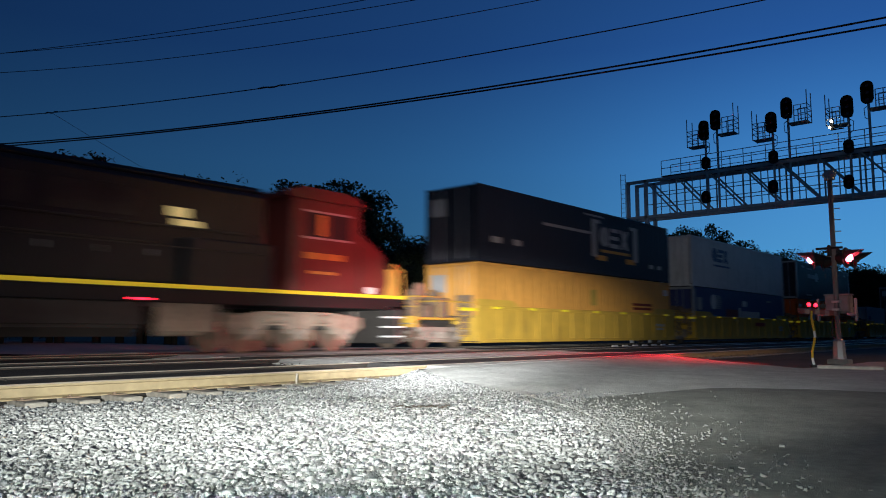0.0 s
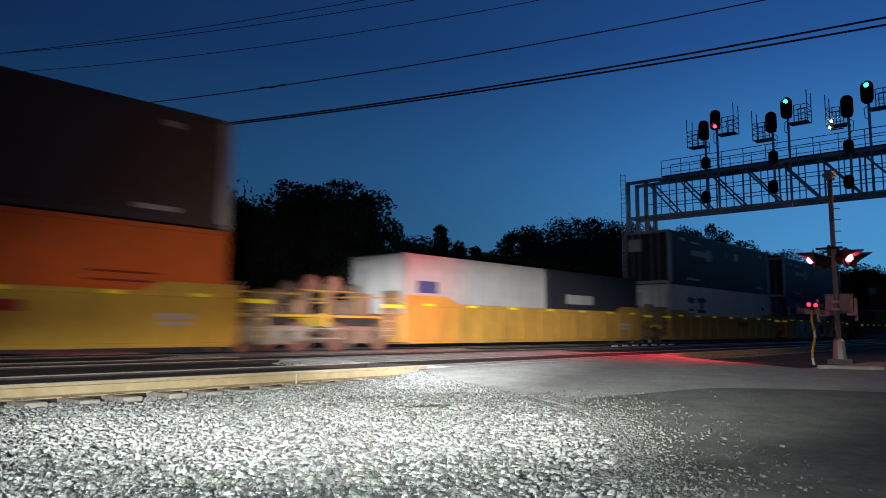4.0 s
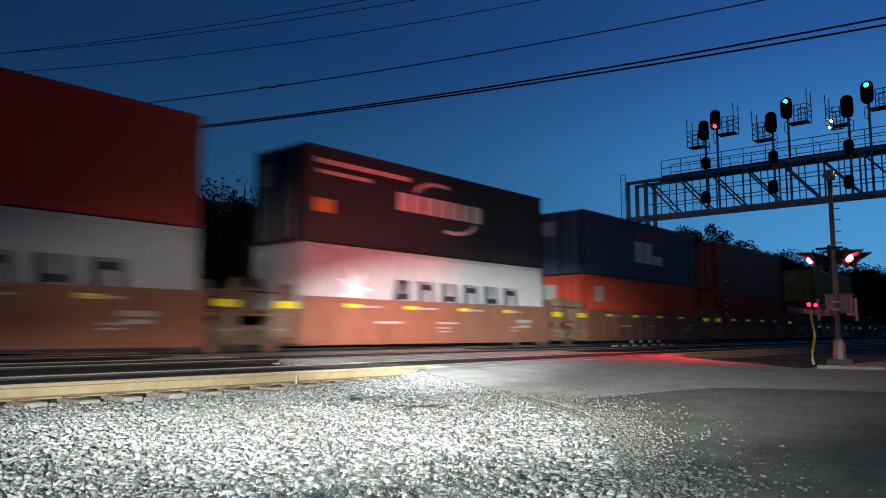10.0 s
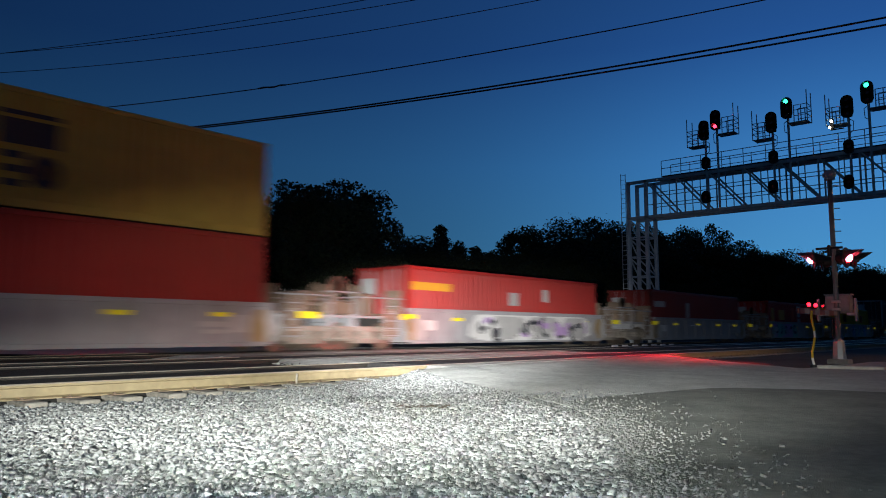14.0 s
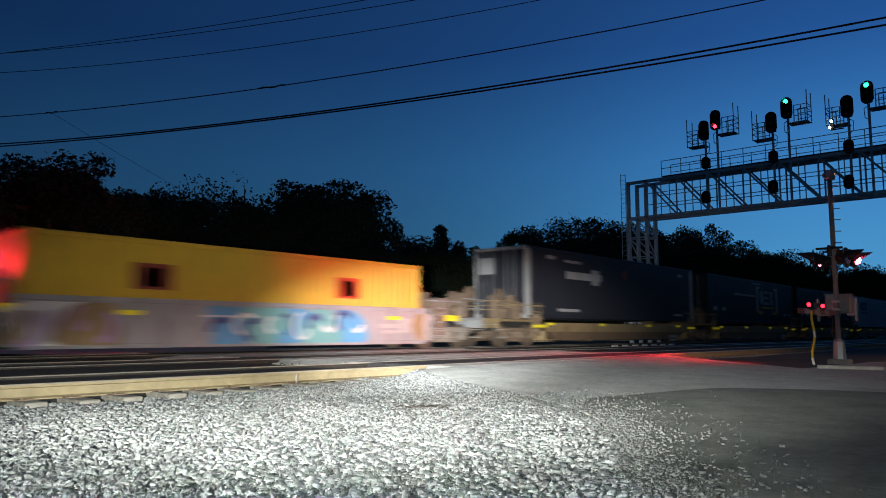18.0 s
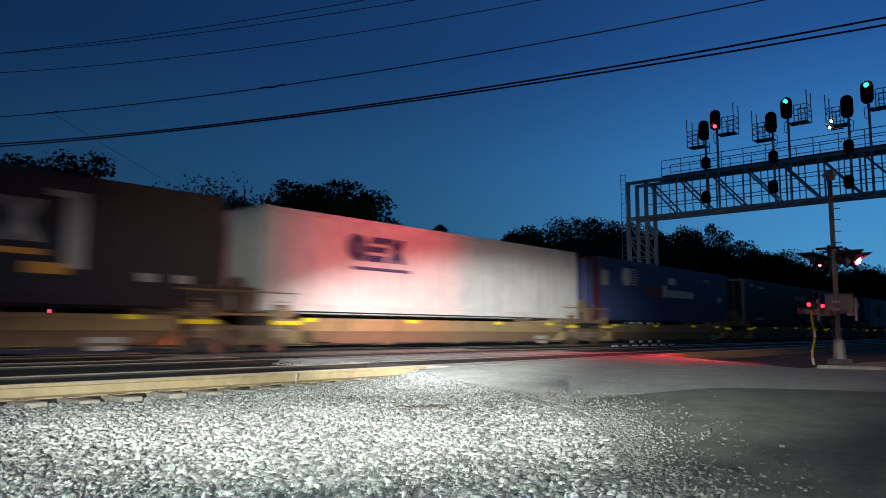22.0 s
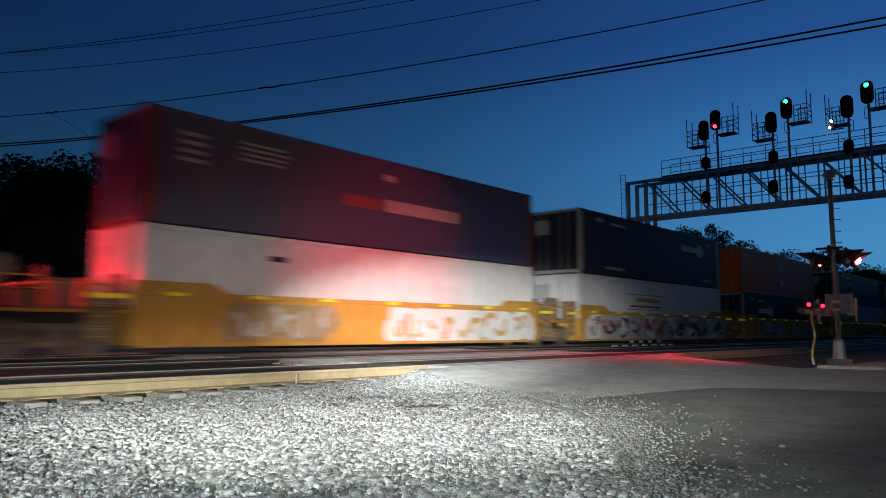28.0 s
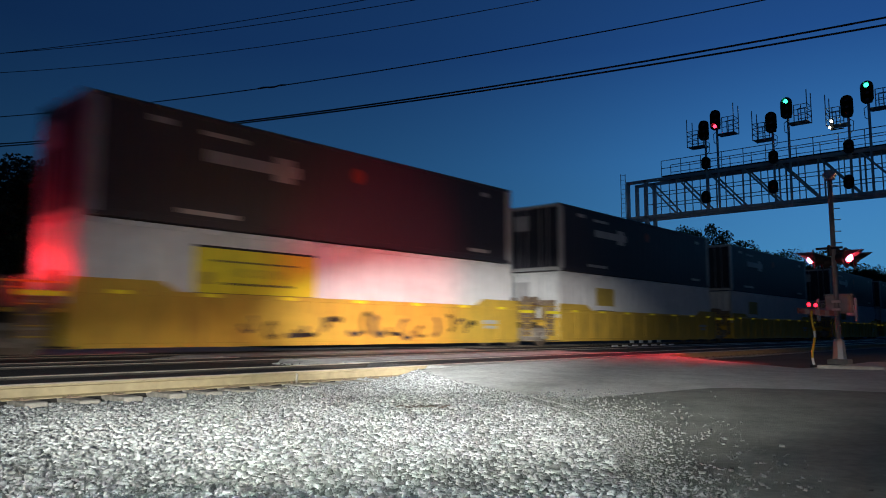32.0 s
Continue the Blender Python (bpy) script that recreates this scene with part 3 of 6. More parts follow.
def crossing_signal(x, y, z, toward, arm_to, top, label):
    """Mast with two pairs of flashers, a gate mechanism and the lowered gate arm."""
    s = thing("crossing_signal", pose(x, y, z), label, "crossing signal", "crossing signals")
    part("mast", rods(((0, 0, 0.2), (0, 0, top), 0.055), seg=14), M_MAST, s)
    part("finial", rods(((0, 0, top - 0.06), (0, 0, top + 0.02), 0.12), ((0, 0, top + 0.02), (0, 0, top + 0.10), 0.15), ((0, 0, top + 0.10), (0, 0, top + 0.15), 0.10), seg=14), M_STEEL, s)
    part("base", boxes((-0.22, -0.22, 0.0, 0.22, 0.22, 0.12), bevel=0.02), M_PANEL, s)
    bm = bmesh.new()
    add_rod(bm, (0, 0, 0.12), (0, 0, 0.52), 0.15, 0.12, 8)
    add_rod(bm, (0, 0, 0.52), (0, 0, 0.58), 0.12, 0.075, 8)
    part("junction_base", bm, M_STEEL, s)
    part("crossarm", rods(((-0.42, 0, 2.68), (0.42, 0, 2.68), 0.035), seg=8), M_BLACK, s)
    for dx in (-0.38, 0.38):
        part("lamp_bracket", rods(((dx, -0.28, 2.64), (dx, 0.28, 2.64), 0.028), seg=8), M_BLACK, s)
        part("lamp_hanger", rods(((dx, 0, 2.45), (dx, 0, 2.68), 0.05), seg=8), M_BLACK, s)
    part("gate_mechanism", boxes((0.02, -0.27, 1.16, 0.34, 0.25, 1.58), bevel=0.02), M_BOX, s)
    part("mechanism_door", boxes((0.0, -0.24, 1.20, 0.02, -0.02, 1.54), bevel=0.008), M_BOX, s)
    part("mechanism_lid", boxes((0.0, -0.29, 1.58, 0.36, 0.27, 1.61), bevel=0.008), M_BOX, s)
    part("mast_clamp", boxes((-0.09, -0.09, 1.40, 0.09, 0.09, 1.46), (-0.09, -0.09, 1.22, 0.09, 0.09, 1.28), bevel=0.01), M_STEEL, s)
    for y in (-0.42, 0.36):
        part("counterweight_arm", boxes((-0.05, y, 0.98, 0.05, y + 0.055, 1.50), bevel=0.012), M_STEEL, s)
        part("arm_hub", boxes((-0.06, min(y, 0.5 * y), 1.10, 0.06, max(y, 0.5 * y), 1.17), bevel=0.012), M_STEEL, s)
    part("cable", rods(((0.1, 0.12, 1.05), (0.14, 0.16, 0.7), 0.018), ((0.14, 0.16, 0.7), (0.08, 0.05, 0.45), 0.018), seg=6), M_BLACK, s)
    rungs = [((0.0, 0.0, zz), (0.10, -0.16, zz), 0.012) for zz in steps(2.8, top - 0.2, 5)]
    part("climbing_pegs", rods(*rungs, seg=5), M_STEEL, s)
    n = 8
    for i in range(n):
        a, b = i / n, (i + 1) / n
        px, py = arm_to
        bm = boxes((0, -0.015, -0.05, 1.0 / n * math.hypot(px, py), 0.02, 0.06))
        o = part("gate_arm_stripe", bm, M_BOX if i % 2 == 0 else PAINT["darkred"], s)
        o.location = (px * a, py * a, 1.15)
        o.rotation_euler = (0, 0, math.atan2(py, px))
    return s


near = crossing_signal(18.8, 4.42, -0.1, None, (-3.0, 0.0), 4.35, "railway crossing mast with flashing red lights beside the road")
for dx, ph in ((-0.38, "A"), (0.38, "B")):
    flasher(near, dx, 0.34, 2.40, (-0.34 if ph == "A" else -0.14, 0.95, -0.02), ph)
    flasher(near, dx, -0.34, 2.40, (-0.14 if ph == "A" else 0.06, -0.99, -0.02), ph)


def gate_lamp(parent, x, y, z, phase, r=0.042):
    bm = bmesh.new()
    add_disc(bm, (x, y, z), (1, 0.25, 0), 1.25 * r, 2.5 * r, 14)
    t = part("gate_lamp", bm, M_BLACK, parent)
    bm = bmesh.new()
    bmesh.ops.create_uvsphere(bm, u_segments=12, v_segments=8, radius=r)
    o = part("lit_lens", bm, M_GATE, t, "glowing red gate lamp")
    on, off = Vector((x - 1.5 * r, y - 0.4 * r, z)), Vector((x, y, z))
    o.location = on
    if phase:
        (FLASH_A if phase == "A" else FLASH_B).append((o, on, off))


for x, ph in ((-2.15, ""), (-1.65, "A"), (-1.1, "B")):
    gate_lamp(near, x, 0.02, 1.30, ph)

dp = thing("delineator_post", pose(16.15, 4.27, -0.08), "yellow and white striped flexible marker post on a rubber base", "marker post")
part("foot", rods(((0, 0, 0), (0, 0, 0.06), 0.075), seg=14), M_BLACK, dp)
for i in range(8):
    bend = 0.03 * math.sin(i * 1.1)
    bend2 = 0.03 * math.sin((i + 1) * 1.1)
    part("sleeve", rods(((0, bend - 0.004 * i, 0.06 + i * 0.135), (0, bend2 - 0.004 * i, 0.06 + (i + 1) * 0.135), 0.024), seg=10), M_WHITE if i in (0, 4) else PAINT["yellow"], dp)

# far side of the line: the other mast, its lamps turned to the tracks
farm = crossing_signal(4.6, 24.6, -0.2, None, (6.0, 0.0), 3.4, "railway crossing mast with flashing red lights beyond the tracks")
for dx, ph in ((0.38, "A"), (-0.38, "B")):
    flasher(farm, dx, -0.34, 2.62, (0.34, -0.94, -0.02), ph)
    flasher(farm, dx, 0.34, 2.62, (0.16, 0.98, -0.02), ph)
for x, ph in ((3.25, "A"), (4.75, "B")):
    gate_lamp(farm, x, -0.04, 1.42, ph, 0.07)

# kerb beyond the road and stake at the near rail
for i in range(6):
    o = part("kerb_stone", boxes((0, 0, -0.25, 1.15, 0.16, 0.06), bevel=0.02), M_KERB)
    o.location = (15.75 + 0.05 * i, 4.12 - 1.17 * i, -0.07)
    o.rotation_euler = (0, 0, radians(-88 + 1.2 * (i % 2)))
    tagged(o, "pale concrete kerb stone along the verge beyond the road", "kerb", "kerb stones", "structure")
st = part("survey_stake", boxes((-0.012, -0.012, -0.2, 0.012, 0.012, 0.02), bevel=0.004), M_TIE)
st.location = (6.64, 8.62, 0.0)
tagged(st, "short pale wooden stake standing at the near rail", "stake")
# added white blocks stand in for bright dashes of light under the train
for i in range(7):
    o = part("bright_dash", boxes((-0.22, -0.05, 0, 0.22, 0.05, 0.09), bevel=0.02), M_WHITE)
    o.location = (29.0 + i * 0.95, 15.6, -0.03)
    tagged(o, "low white block standing in for a bright dash under the train", "marker block", "white marker blocks")
bm = bmesh.new()
for i in range(13):
    a = Vector((4.82 + 0.026 * i, 4.80 - 0.027 * i + 0.012 * math.sin(i * 2.3), gravel_z(4.9, 4.6) + 0.034 + 0.006 * math.sin(i * 1.7)))
    add_rod(bm, a, a + Vector((0.034, -0.03 + 0.01 * math.sin(i), 0.008 * math.cos(i))), 0.007, seg=5)
for k in (3, 7, 9):
    a = Vector((4.82 + 0.026 * k, 4.80 - 0.027 * k, gravel_z(4.9, 4.6) + 0.036))
    add_rod(bm, a, a + Vector((0.07, 0.02 * (k % 2) - 0.05, 0.012)), 0.004, seg=5)
tw = part("twig", bm, M_BARK)
tagged(tw, "dark dry twig lying on the crushed stone", "twig")

# ---- overhead wires ----


def cable(name, a, b, ends, hang, r, label):
    """A hanging wire over the plan line from a to b, carried on past both: its height is a parabola along that line."""
    cu = bpy.data.curves.new(name, "CURVE")
    cu.dimensions, cu.bevel_depth, cu.bevel_resolution = "3D", r, 1
    sp = cu.splines.new("POLY")
    n = 56
    sp.points.add(n)
    for i, t in enumerate(steps(ends[0], ends[1], n)):
        sp.points[i].co = (a[0] + (b[0] - a[0]) * t, a[1] + (b[1] - a[1]) * t, hang[0] * t * t + hang[1] * t + hang[2], 1)
    cu.materials.append(M_WIRE)
    return tagged(new(name, cu), label, "cable", "overhead cables")


THICK, THIN = "black overhead cable across the dusk sky", "thin black overhead cable across the dusk sky"
cable("overhead_cable", (10.65, 34.66), (20.82, 3.39), (-0.4, 1.4), (1.557, -1.663, 8.469), 0.027, THICK)
cable("overhead_cable", (10.62, 34.66), (20.82, 3.39), (-0.4, 1.4), (1.878, -1.891, 8.568), 0.027, THICK)
third = cable("overhead_cable", (9.79, 32.14), (19.38, 5.62), (-0.3, 1.5), (1.648, -1.482, 9.082), 0.017, THIN)
cable("overhead_cable", (8.84, 29.34), (17.04, 10.92), (-0.4, 1.7), (1.297, -1.217, 9.979), 0.011, THIN)
cable("overhead_cable", (8.67, 28.9), (14.51, 15.46), (-0.4, 1.9), (0.490, -0.477, 10.545), 0.011, THIN)
cable("overhead_cable", (8.67, 28.9), (15.51, 14.31), (-0.4, 1.8), (0.717, -0.701, 10.545), 0.011, THIN)

# splices on the third wire and the guy that leaves it
for t, half in ((0.10, 1.3), (0.455, 2.2)):
    bm = bmesh.new()
    for i in range(5):
        k = (i - 2.5) * half * 0.1
        q = Vector((0.34 * k, -0.94 * k, 0.02 * math.sin(i * 1.9)))
        add_rod(bm, q, q + Vector((0.034 * half, -0.094 * half, 0.03 * math.cos(i * 2.2))), 0.026, seg=6)
    part("splice", bm, M_WIRE, third).location = (9.79 + 9.59 * t, 32.14 - 26.52 * t, 1.648 * t * t - 1.482 * t + 9.082)
cable("guy_wire", (10.75, 29.49), (25.15, 45.0), (0.0, 1.3), (0.3, 0.62, 8.95), 0.008, "thin guy wire running down to the trees")
# chalky scuffs on the asphalt
rngs = random.Random(12)
for x0, y0, x1, y1, w in ((9.9, 7.3, 8.5, 6.08, 0.035), (9.8, 6.07, 9.3, 5.43, 0.04), (10.6, 6.5, 10.1, 6.1, 0.03), (9.1, 7.1, 8.9, 6.7, 0.03), (11.2, 5.9, 10.9, 5.6, 0.03), (8.4, 6.9, 8.2, 6.4, 0.02)):
    bm = bmesh.new()
    for i in range(6):
        t0, t1 = i / 6, (i + rngs.uniform(0.6, 1.0)) / 6
        a, b = Vector((x0 + (x1 - x0) * t0, y0 + (y1 - y0) * t0, 0)), Vector((x0 + (x1 - x0) * t1, y0 + (y1 - y0) * t1, 0))
        n = Vector((b.y - a.y, a.x - b.x, 0)).normalized() * w * rngs.uniform(0.3, 1.0) / 2
        q = [a - n, b - n, b + n, a + n]
        bm.faces.new([bm.verts.new((v.x, v.y, road_z(v.x, v.y) + 0.006)) for v in q])
    o = part("road_scuff", bm, PAINT["greywhite"])
    tagged(o, "pale scuff mark scraped into the asphalt road", "scuff mark", "scuff marks", "structure")

# ---- trees ----


def crown_mesh(seed, leaves, conifer=False):
    """Leaf clumps round a set of limbs, one unit high, with gaps in the outline."""
    r = np.random.default_rng(seed)
    cents = []
    if conifer:
        for i in range(60):
            h = r.uniform(0.12, 1.0)
            a, q = r.uniform(0, 6.28), (1.02 - h) * 0.26 * r.uniform(0.3, 1)
            cents.append((q * math.cos(a), q * math.sin(a), h - 0.03, 0.045 + 0.05 * (1 - h)))
    else:
        for i in range(58):
            h = r.uniform(0.22, 0.95)
            a = r.uniform(0, 6.28)
            q = 0.36 * math.sqrt(max(0.05, 1 - ((h - 0.55) / 0.5) ** 2)) * r.uniform(0.35, 1.0)
            cents.append((q * math.cos(a), q * math.sin(a), h, r.uniform(0.05, 0.115)))
    c = np.array(cents)
    k = r.integers(0, len(c), leaves)
    d = r.normal(0, 1, (leaves, 3))
    d /= np.linalg.norm(d, axis=1)[:, None]
    pos = c[k, :3] + d * c[k, 3][:, None] * r.uniform(0.45, 1.1, leaves)[:, None]
    size = r.uniform(0.0065, 0.0145, leaves)[:, None]
    u = r.normal(0, 1, (leaves, 3))
    w = r.normal(0, 1, (leaves, 3))
    u /= np.linalg.norm(u, axis=1)[:, None]
    w /= np.linalg.norm(w, axis=1)[:, None]
    v = np.stack([pos - u * size, pos + w * size * 0.7, pos + u * size, pos - w * size * 0.7], 1).reshape(-1, 3)
    f = np.arange(leaves * 4).reshape(-1, 4)
    me = bpy.data.meshes.new("crown")
    me.vertices.add(len(v))
    me.vertices.foreach_set("co", v.reshape(-1))
    me.loops.add(leaves * 4)
    me.loops.foreach_set("vertex_index", f.reshape(-1))
    me.polygons.add(leaves)
    me.polygons.foreach_set("loop_start", np.arange(leaves) * 4)
    me.update()
    me.materials.append(M_LEAF)
    bm = bmesh.new()
    add_rod(bm, (0, 0, 0), (0, 0, 0.5), 0.022, 0.014, 8)
    add_rod(bm, (0, 0, 0.5), (0.01, 0, 0.93), 0.014, 0.003, 6)
    for i in range(0, len(c), 3):
        z = max(0.15, c[i, 2] - 0.18)
        add_rod(bm, (0, 0, z), tuple(c[i, :3]), 0.007, 0.002, 5)
    tr = bpy.data.meshes.new("trunk")
    bm.to_mesh(tr)
    bm.free()
    tr.materials.append(M_BARK)
    return tr, me


BROAD = [crown_mesh(s, 19000) for s in (11, 12, 13, 14)]
OPEN = [crown_mesh(s, 3600) for s in (21, 22)]
FIR = [crown_mesh(s, 5200, True) for s in (31, 32)]


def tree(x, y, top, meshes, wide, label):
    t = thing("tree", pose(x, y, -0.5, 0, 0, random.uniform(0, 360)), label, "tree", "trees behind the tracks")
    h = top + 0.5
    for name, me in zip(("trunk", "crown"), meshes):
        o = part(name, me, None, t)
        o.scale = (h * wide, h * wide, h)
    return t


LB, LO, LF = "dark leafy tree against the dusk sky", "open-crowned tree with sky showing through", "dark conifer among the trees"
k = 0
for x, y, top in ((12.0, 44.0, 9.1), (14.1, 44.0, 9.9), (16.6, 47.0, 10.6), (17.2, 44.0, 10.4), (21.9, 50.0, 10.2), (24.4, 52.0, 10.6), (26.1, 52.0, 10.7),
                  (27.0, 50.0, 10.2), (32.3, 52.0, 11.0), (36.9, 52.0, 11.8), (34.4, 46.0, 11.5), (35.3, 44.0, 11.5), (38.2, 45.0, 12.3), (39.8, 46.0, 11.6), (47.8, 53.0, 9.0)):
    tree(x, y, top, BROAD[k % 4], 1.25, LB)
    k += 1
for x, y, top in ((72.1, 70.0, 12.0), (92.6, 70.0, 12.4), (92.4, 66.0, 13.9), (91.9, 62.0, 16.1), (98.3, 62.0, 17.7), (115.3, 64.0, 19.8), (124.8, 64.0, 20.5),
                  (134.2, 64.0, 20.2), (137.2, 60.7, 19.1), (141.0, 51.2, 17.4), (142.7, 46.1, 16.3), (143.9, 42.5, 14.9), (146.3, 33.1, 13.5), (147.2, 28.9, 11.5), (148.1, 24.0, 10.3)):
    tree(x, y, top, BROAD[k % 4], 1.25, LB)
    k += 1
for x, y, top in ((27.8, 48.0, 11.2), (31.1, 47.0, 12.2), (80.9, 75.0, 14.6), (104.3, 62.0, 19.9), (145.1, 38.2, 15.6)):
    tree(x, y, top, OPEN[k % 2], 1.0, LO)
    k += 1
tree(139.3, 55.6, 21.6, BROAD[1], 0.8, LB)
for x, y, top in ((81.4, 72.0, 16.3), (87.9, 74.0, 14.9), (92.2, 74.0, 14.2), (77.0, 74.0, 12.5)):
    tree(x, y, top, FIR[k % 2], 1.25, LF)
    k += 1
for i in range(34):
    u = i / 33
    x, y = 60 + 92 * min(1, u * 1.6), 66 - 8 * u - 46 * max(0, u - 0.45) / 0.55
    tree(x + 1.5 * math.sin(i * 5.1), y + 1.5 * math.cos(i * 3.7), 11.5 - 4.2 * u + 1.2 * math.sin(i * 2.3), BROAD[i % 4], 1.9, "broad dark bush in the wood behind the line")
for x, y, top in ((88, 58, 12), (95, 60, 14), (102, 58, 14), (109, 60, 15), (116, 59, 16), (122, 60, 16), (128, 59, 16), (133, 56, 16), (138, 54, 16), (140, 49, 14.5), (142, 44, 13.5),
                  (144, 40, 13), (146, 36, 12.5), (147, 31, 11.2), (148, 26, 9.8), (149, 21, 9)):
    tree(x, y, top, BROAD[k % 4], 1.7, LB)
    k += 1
# low brush along the foot of the wood
rngb = random.Random(8)
for i in range(46):
    u = i / 45
    x, y = 6 + 125 * u, 40 + 20 * math.sin(u * 2.6) + rngb.uniform(-2, 2)
    tree(x, y, rngb.uniform(4.0, 6.2) + 4.5 * u, BROAD[i % 4], 1.5, "dense dark brush at the edge of the wood")
# unseen trees, added out of view to keep the afterglow off the train
for i in range(22):
    x = 52 + 7.5 * i
    tree(x, -6.0 + 0.06 * x + 2.5 * math.sin(i * 2.1), 9.5 + 2.0 * math.sin(i * 1.3), BROAD[i % 4], 1.6, "unseen tree added on the near side to block the afterglow")

# ---- the freight train ----
MOVERS = []       # things that ride with the train: object, place along the line at the start, y, z


def rides(ob, s0, y, z):
    MOVERS.append((ob, s0, y, z))
    ob.matrix_world = pose(s0, y, z)
    return ob


MESHES = {}


def cached(key, build, material):
    """One mesh for alike pieces."""
    k = (key, material.name)
    if k not in MESHES:
        bm = build()
        me = bpy.data.meshes.new(key[0] if isinstance(key, tuple) else key)
        bm.to_mesh(me)
        bm.free()
        me.materials.append(material)
        MESHES[k] = me
    return MESHES[k]


def corrugated(length, height, pitch, depth, flat):
    """A wall panel in the xz plane, its ribs standing out towards -y."""
    bm = bmesh.new()
    xs = [0.0]
    n = max(1, round(length / pitch))
    p = length / n
    prof = []
    for i in range(n):
        x = -length / 2 + i * p
        prof += [(x, 0.0), (x + p * flat, 0.0), (x + p * (flat + (1 - flat) * 0.25), depth), (x + p * (flat + (1 - flat) * 0.75), depth)]
    prof.append((length / 2, 0.0))
    lo = [bm.verts.new((x, y, 0)) for x, y in prof]
    hi = [bm.verts.new((x, y, height)) for x, y in prof]
    for i in range(len(prof) - 1):
        bm.faces.new((lo[i], lo[i + 1], hi[i + 1], hi[i]))
    a, b = bm.verts.new((length / 2, 0.05, 0)), bm.verts.new((length / 2, 0.05, height))
    c, d = bm.verts.new((-length / 2, 0.05, 0)), bm.verts.new((-length / 2, 0.05, height))
    bm.faces.new((a, c, d, b))
    return bm


def container(s0, z, length, height, colour, kind, label, marks=(), posts=None, end=None, width=None, door=False, group="containers on the train"):
    """A freight container with its own wall panels, rails, posts, castings, roof and ends."""
    w = width or (2.591 if length > 14 else 2.438)
    m = PAINT[colour]
    mp = PAINT[posts] if posts else m
    me_ = PAINT[end] if end else m
    c = thing("shipping_container", pose(s0, Y_TRAIN, z), label, "container", group)
    L, H, hw = length, height, w / 2
    post = 0.34 if (posts and length > 14) else 0.16
    key = (round(L, 2), round(H, 2), kind)
    inner_l, inner_h = L - 2 * post, H - 0.34
    panel = cached(("side_panel", key, post), lambda: corrugated(inner_l, inner_h, 0.278 if kind == "box" else 0.62, 0.034 if kind == "box" else 0.016, 0.5 if kind == "box" else 0.86), m)
    o = part("side_panel", panel, None, c)
    o.location = (0, -hw + 0.012, 0.20)
    o = part("side_panel", panel, None, c)
    o.location, o.rotation_euler = (0, hw - 0.012, 0.20), (0, 0, math.pi)
    for k in (-1, 1):
        y0, y1 = sorted((k * hw, k * (hw - 0.07)))
        part("bottom_rail", cached(("bottom_rail", key, k), lambda: boxes((-L / 2 + 0.16, y0, 0.02, L / 2 - 0.16, y1, 0.20), bevel=0.008), m), None, c)
        part("top_rail", cached(("top_rail", key, k), lambda: boxes((-L / 2 + 0.16, y0, H - 0.14, L / 2 - 0.16, y1, H - 0.01), bevel=0.012), m), None, c)
        for e in (-1, 1):
            x0, x1 = sorted((e * L / 2, e * (L / 2 - post)))
            part("corner_post", cached(("corner_post", key, k, e, post), lambda: boxes((x0, y0 - 0.002 * (k < 0), 0.12, x1, y1 + 0.002 * (k > 0), H - 0.12), bevel=0.01), mp), None, c)
            for zz in (0.0, H - 0.12):
                a0, a1 = sorted((e * (L / 2 + 0.004), e * (L / 2 - 0.17)))
                b0, b1 = sorted((k * (hw + 0.004), k * (hw - 0.16)))
                part("corner_casting", cached(("corner_casting", key, k, e, zz), lambda: boxes((a0, b0, zz, a1, b1, zz + 0.12), bevel=0.008), mp), None, c)
    part("roof", cached(("roof", key), lambda: boxes((-L / 2 + 0.02, -hw + 0.03, H - 0.05, L / 2 - 0.02, hw - 0.03, H - 0.02)), m), None, c)
    part("underframe", cached(("underframe", key), lambda: boxes((-L / 2 + 0.05, -hw + 0.08, 0.06, L / 2 - 0.05, hw - 0.08, 0.16)), M_DARKSTEEL), None, c)
    ribs = cached(("end_wall", key), lambda: corrugated(w - 0.3, H - 0.3, 0.26, 0.04, 0.45), me_)
    o = part("end_wall", ribs, None, c)
    o.location, o.rotation_euler = (-L / 2 + 0.02, 0, 0.16), (0, 0, -math.pi / 2)
    o = part("end_wall", ribs, None, c)
    o.location, o.rotation_euler = (L / 2 - 0.02, 0, 0.16), (0, 0, math.pi / 2)
    part("end_sill", cached(("end_sill", key), lambda: boxes((-L / 2, -hw + 0.16, 0.02, -L / 2 + 0.08, hw - 0.16, 0.17), bevel=0.01), mp), None, c)
    part("end_header", cached(("end_header", key), lambda: boxes((-L / 2, -hw + 0.16, H - 0.15, -L / 2 + 0.08, hw - 0.16, H - 0.02), bevel=0.01), mp), None, c)
    if door:
        for y in (-0.75, -0.35, 0.35, 0.75):
            part("lock_rod", cached(("lock_rod", key), lambda: rods(((0, 0, 0.1), (0, 0, H - 0.1), 0.02), seg=6), M_STEEL), None, c).location = (-L / 2 - 0.03, y, 0)
        part("door_sign", boxes((-L / 2 - 0.025, 0.25, H * 0.62, -L / 2 - 0.02, 1.0, H * 0.85)), PAINT["greywhite"], c)
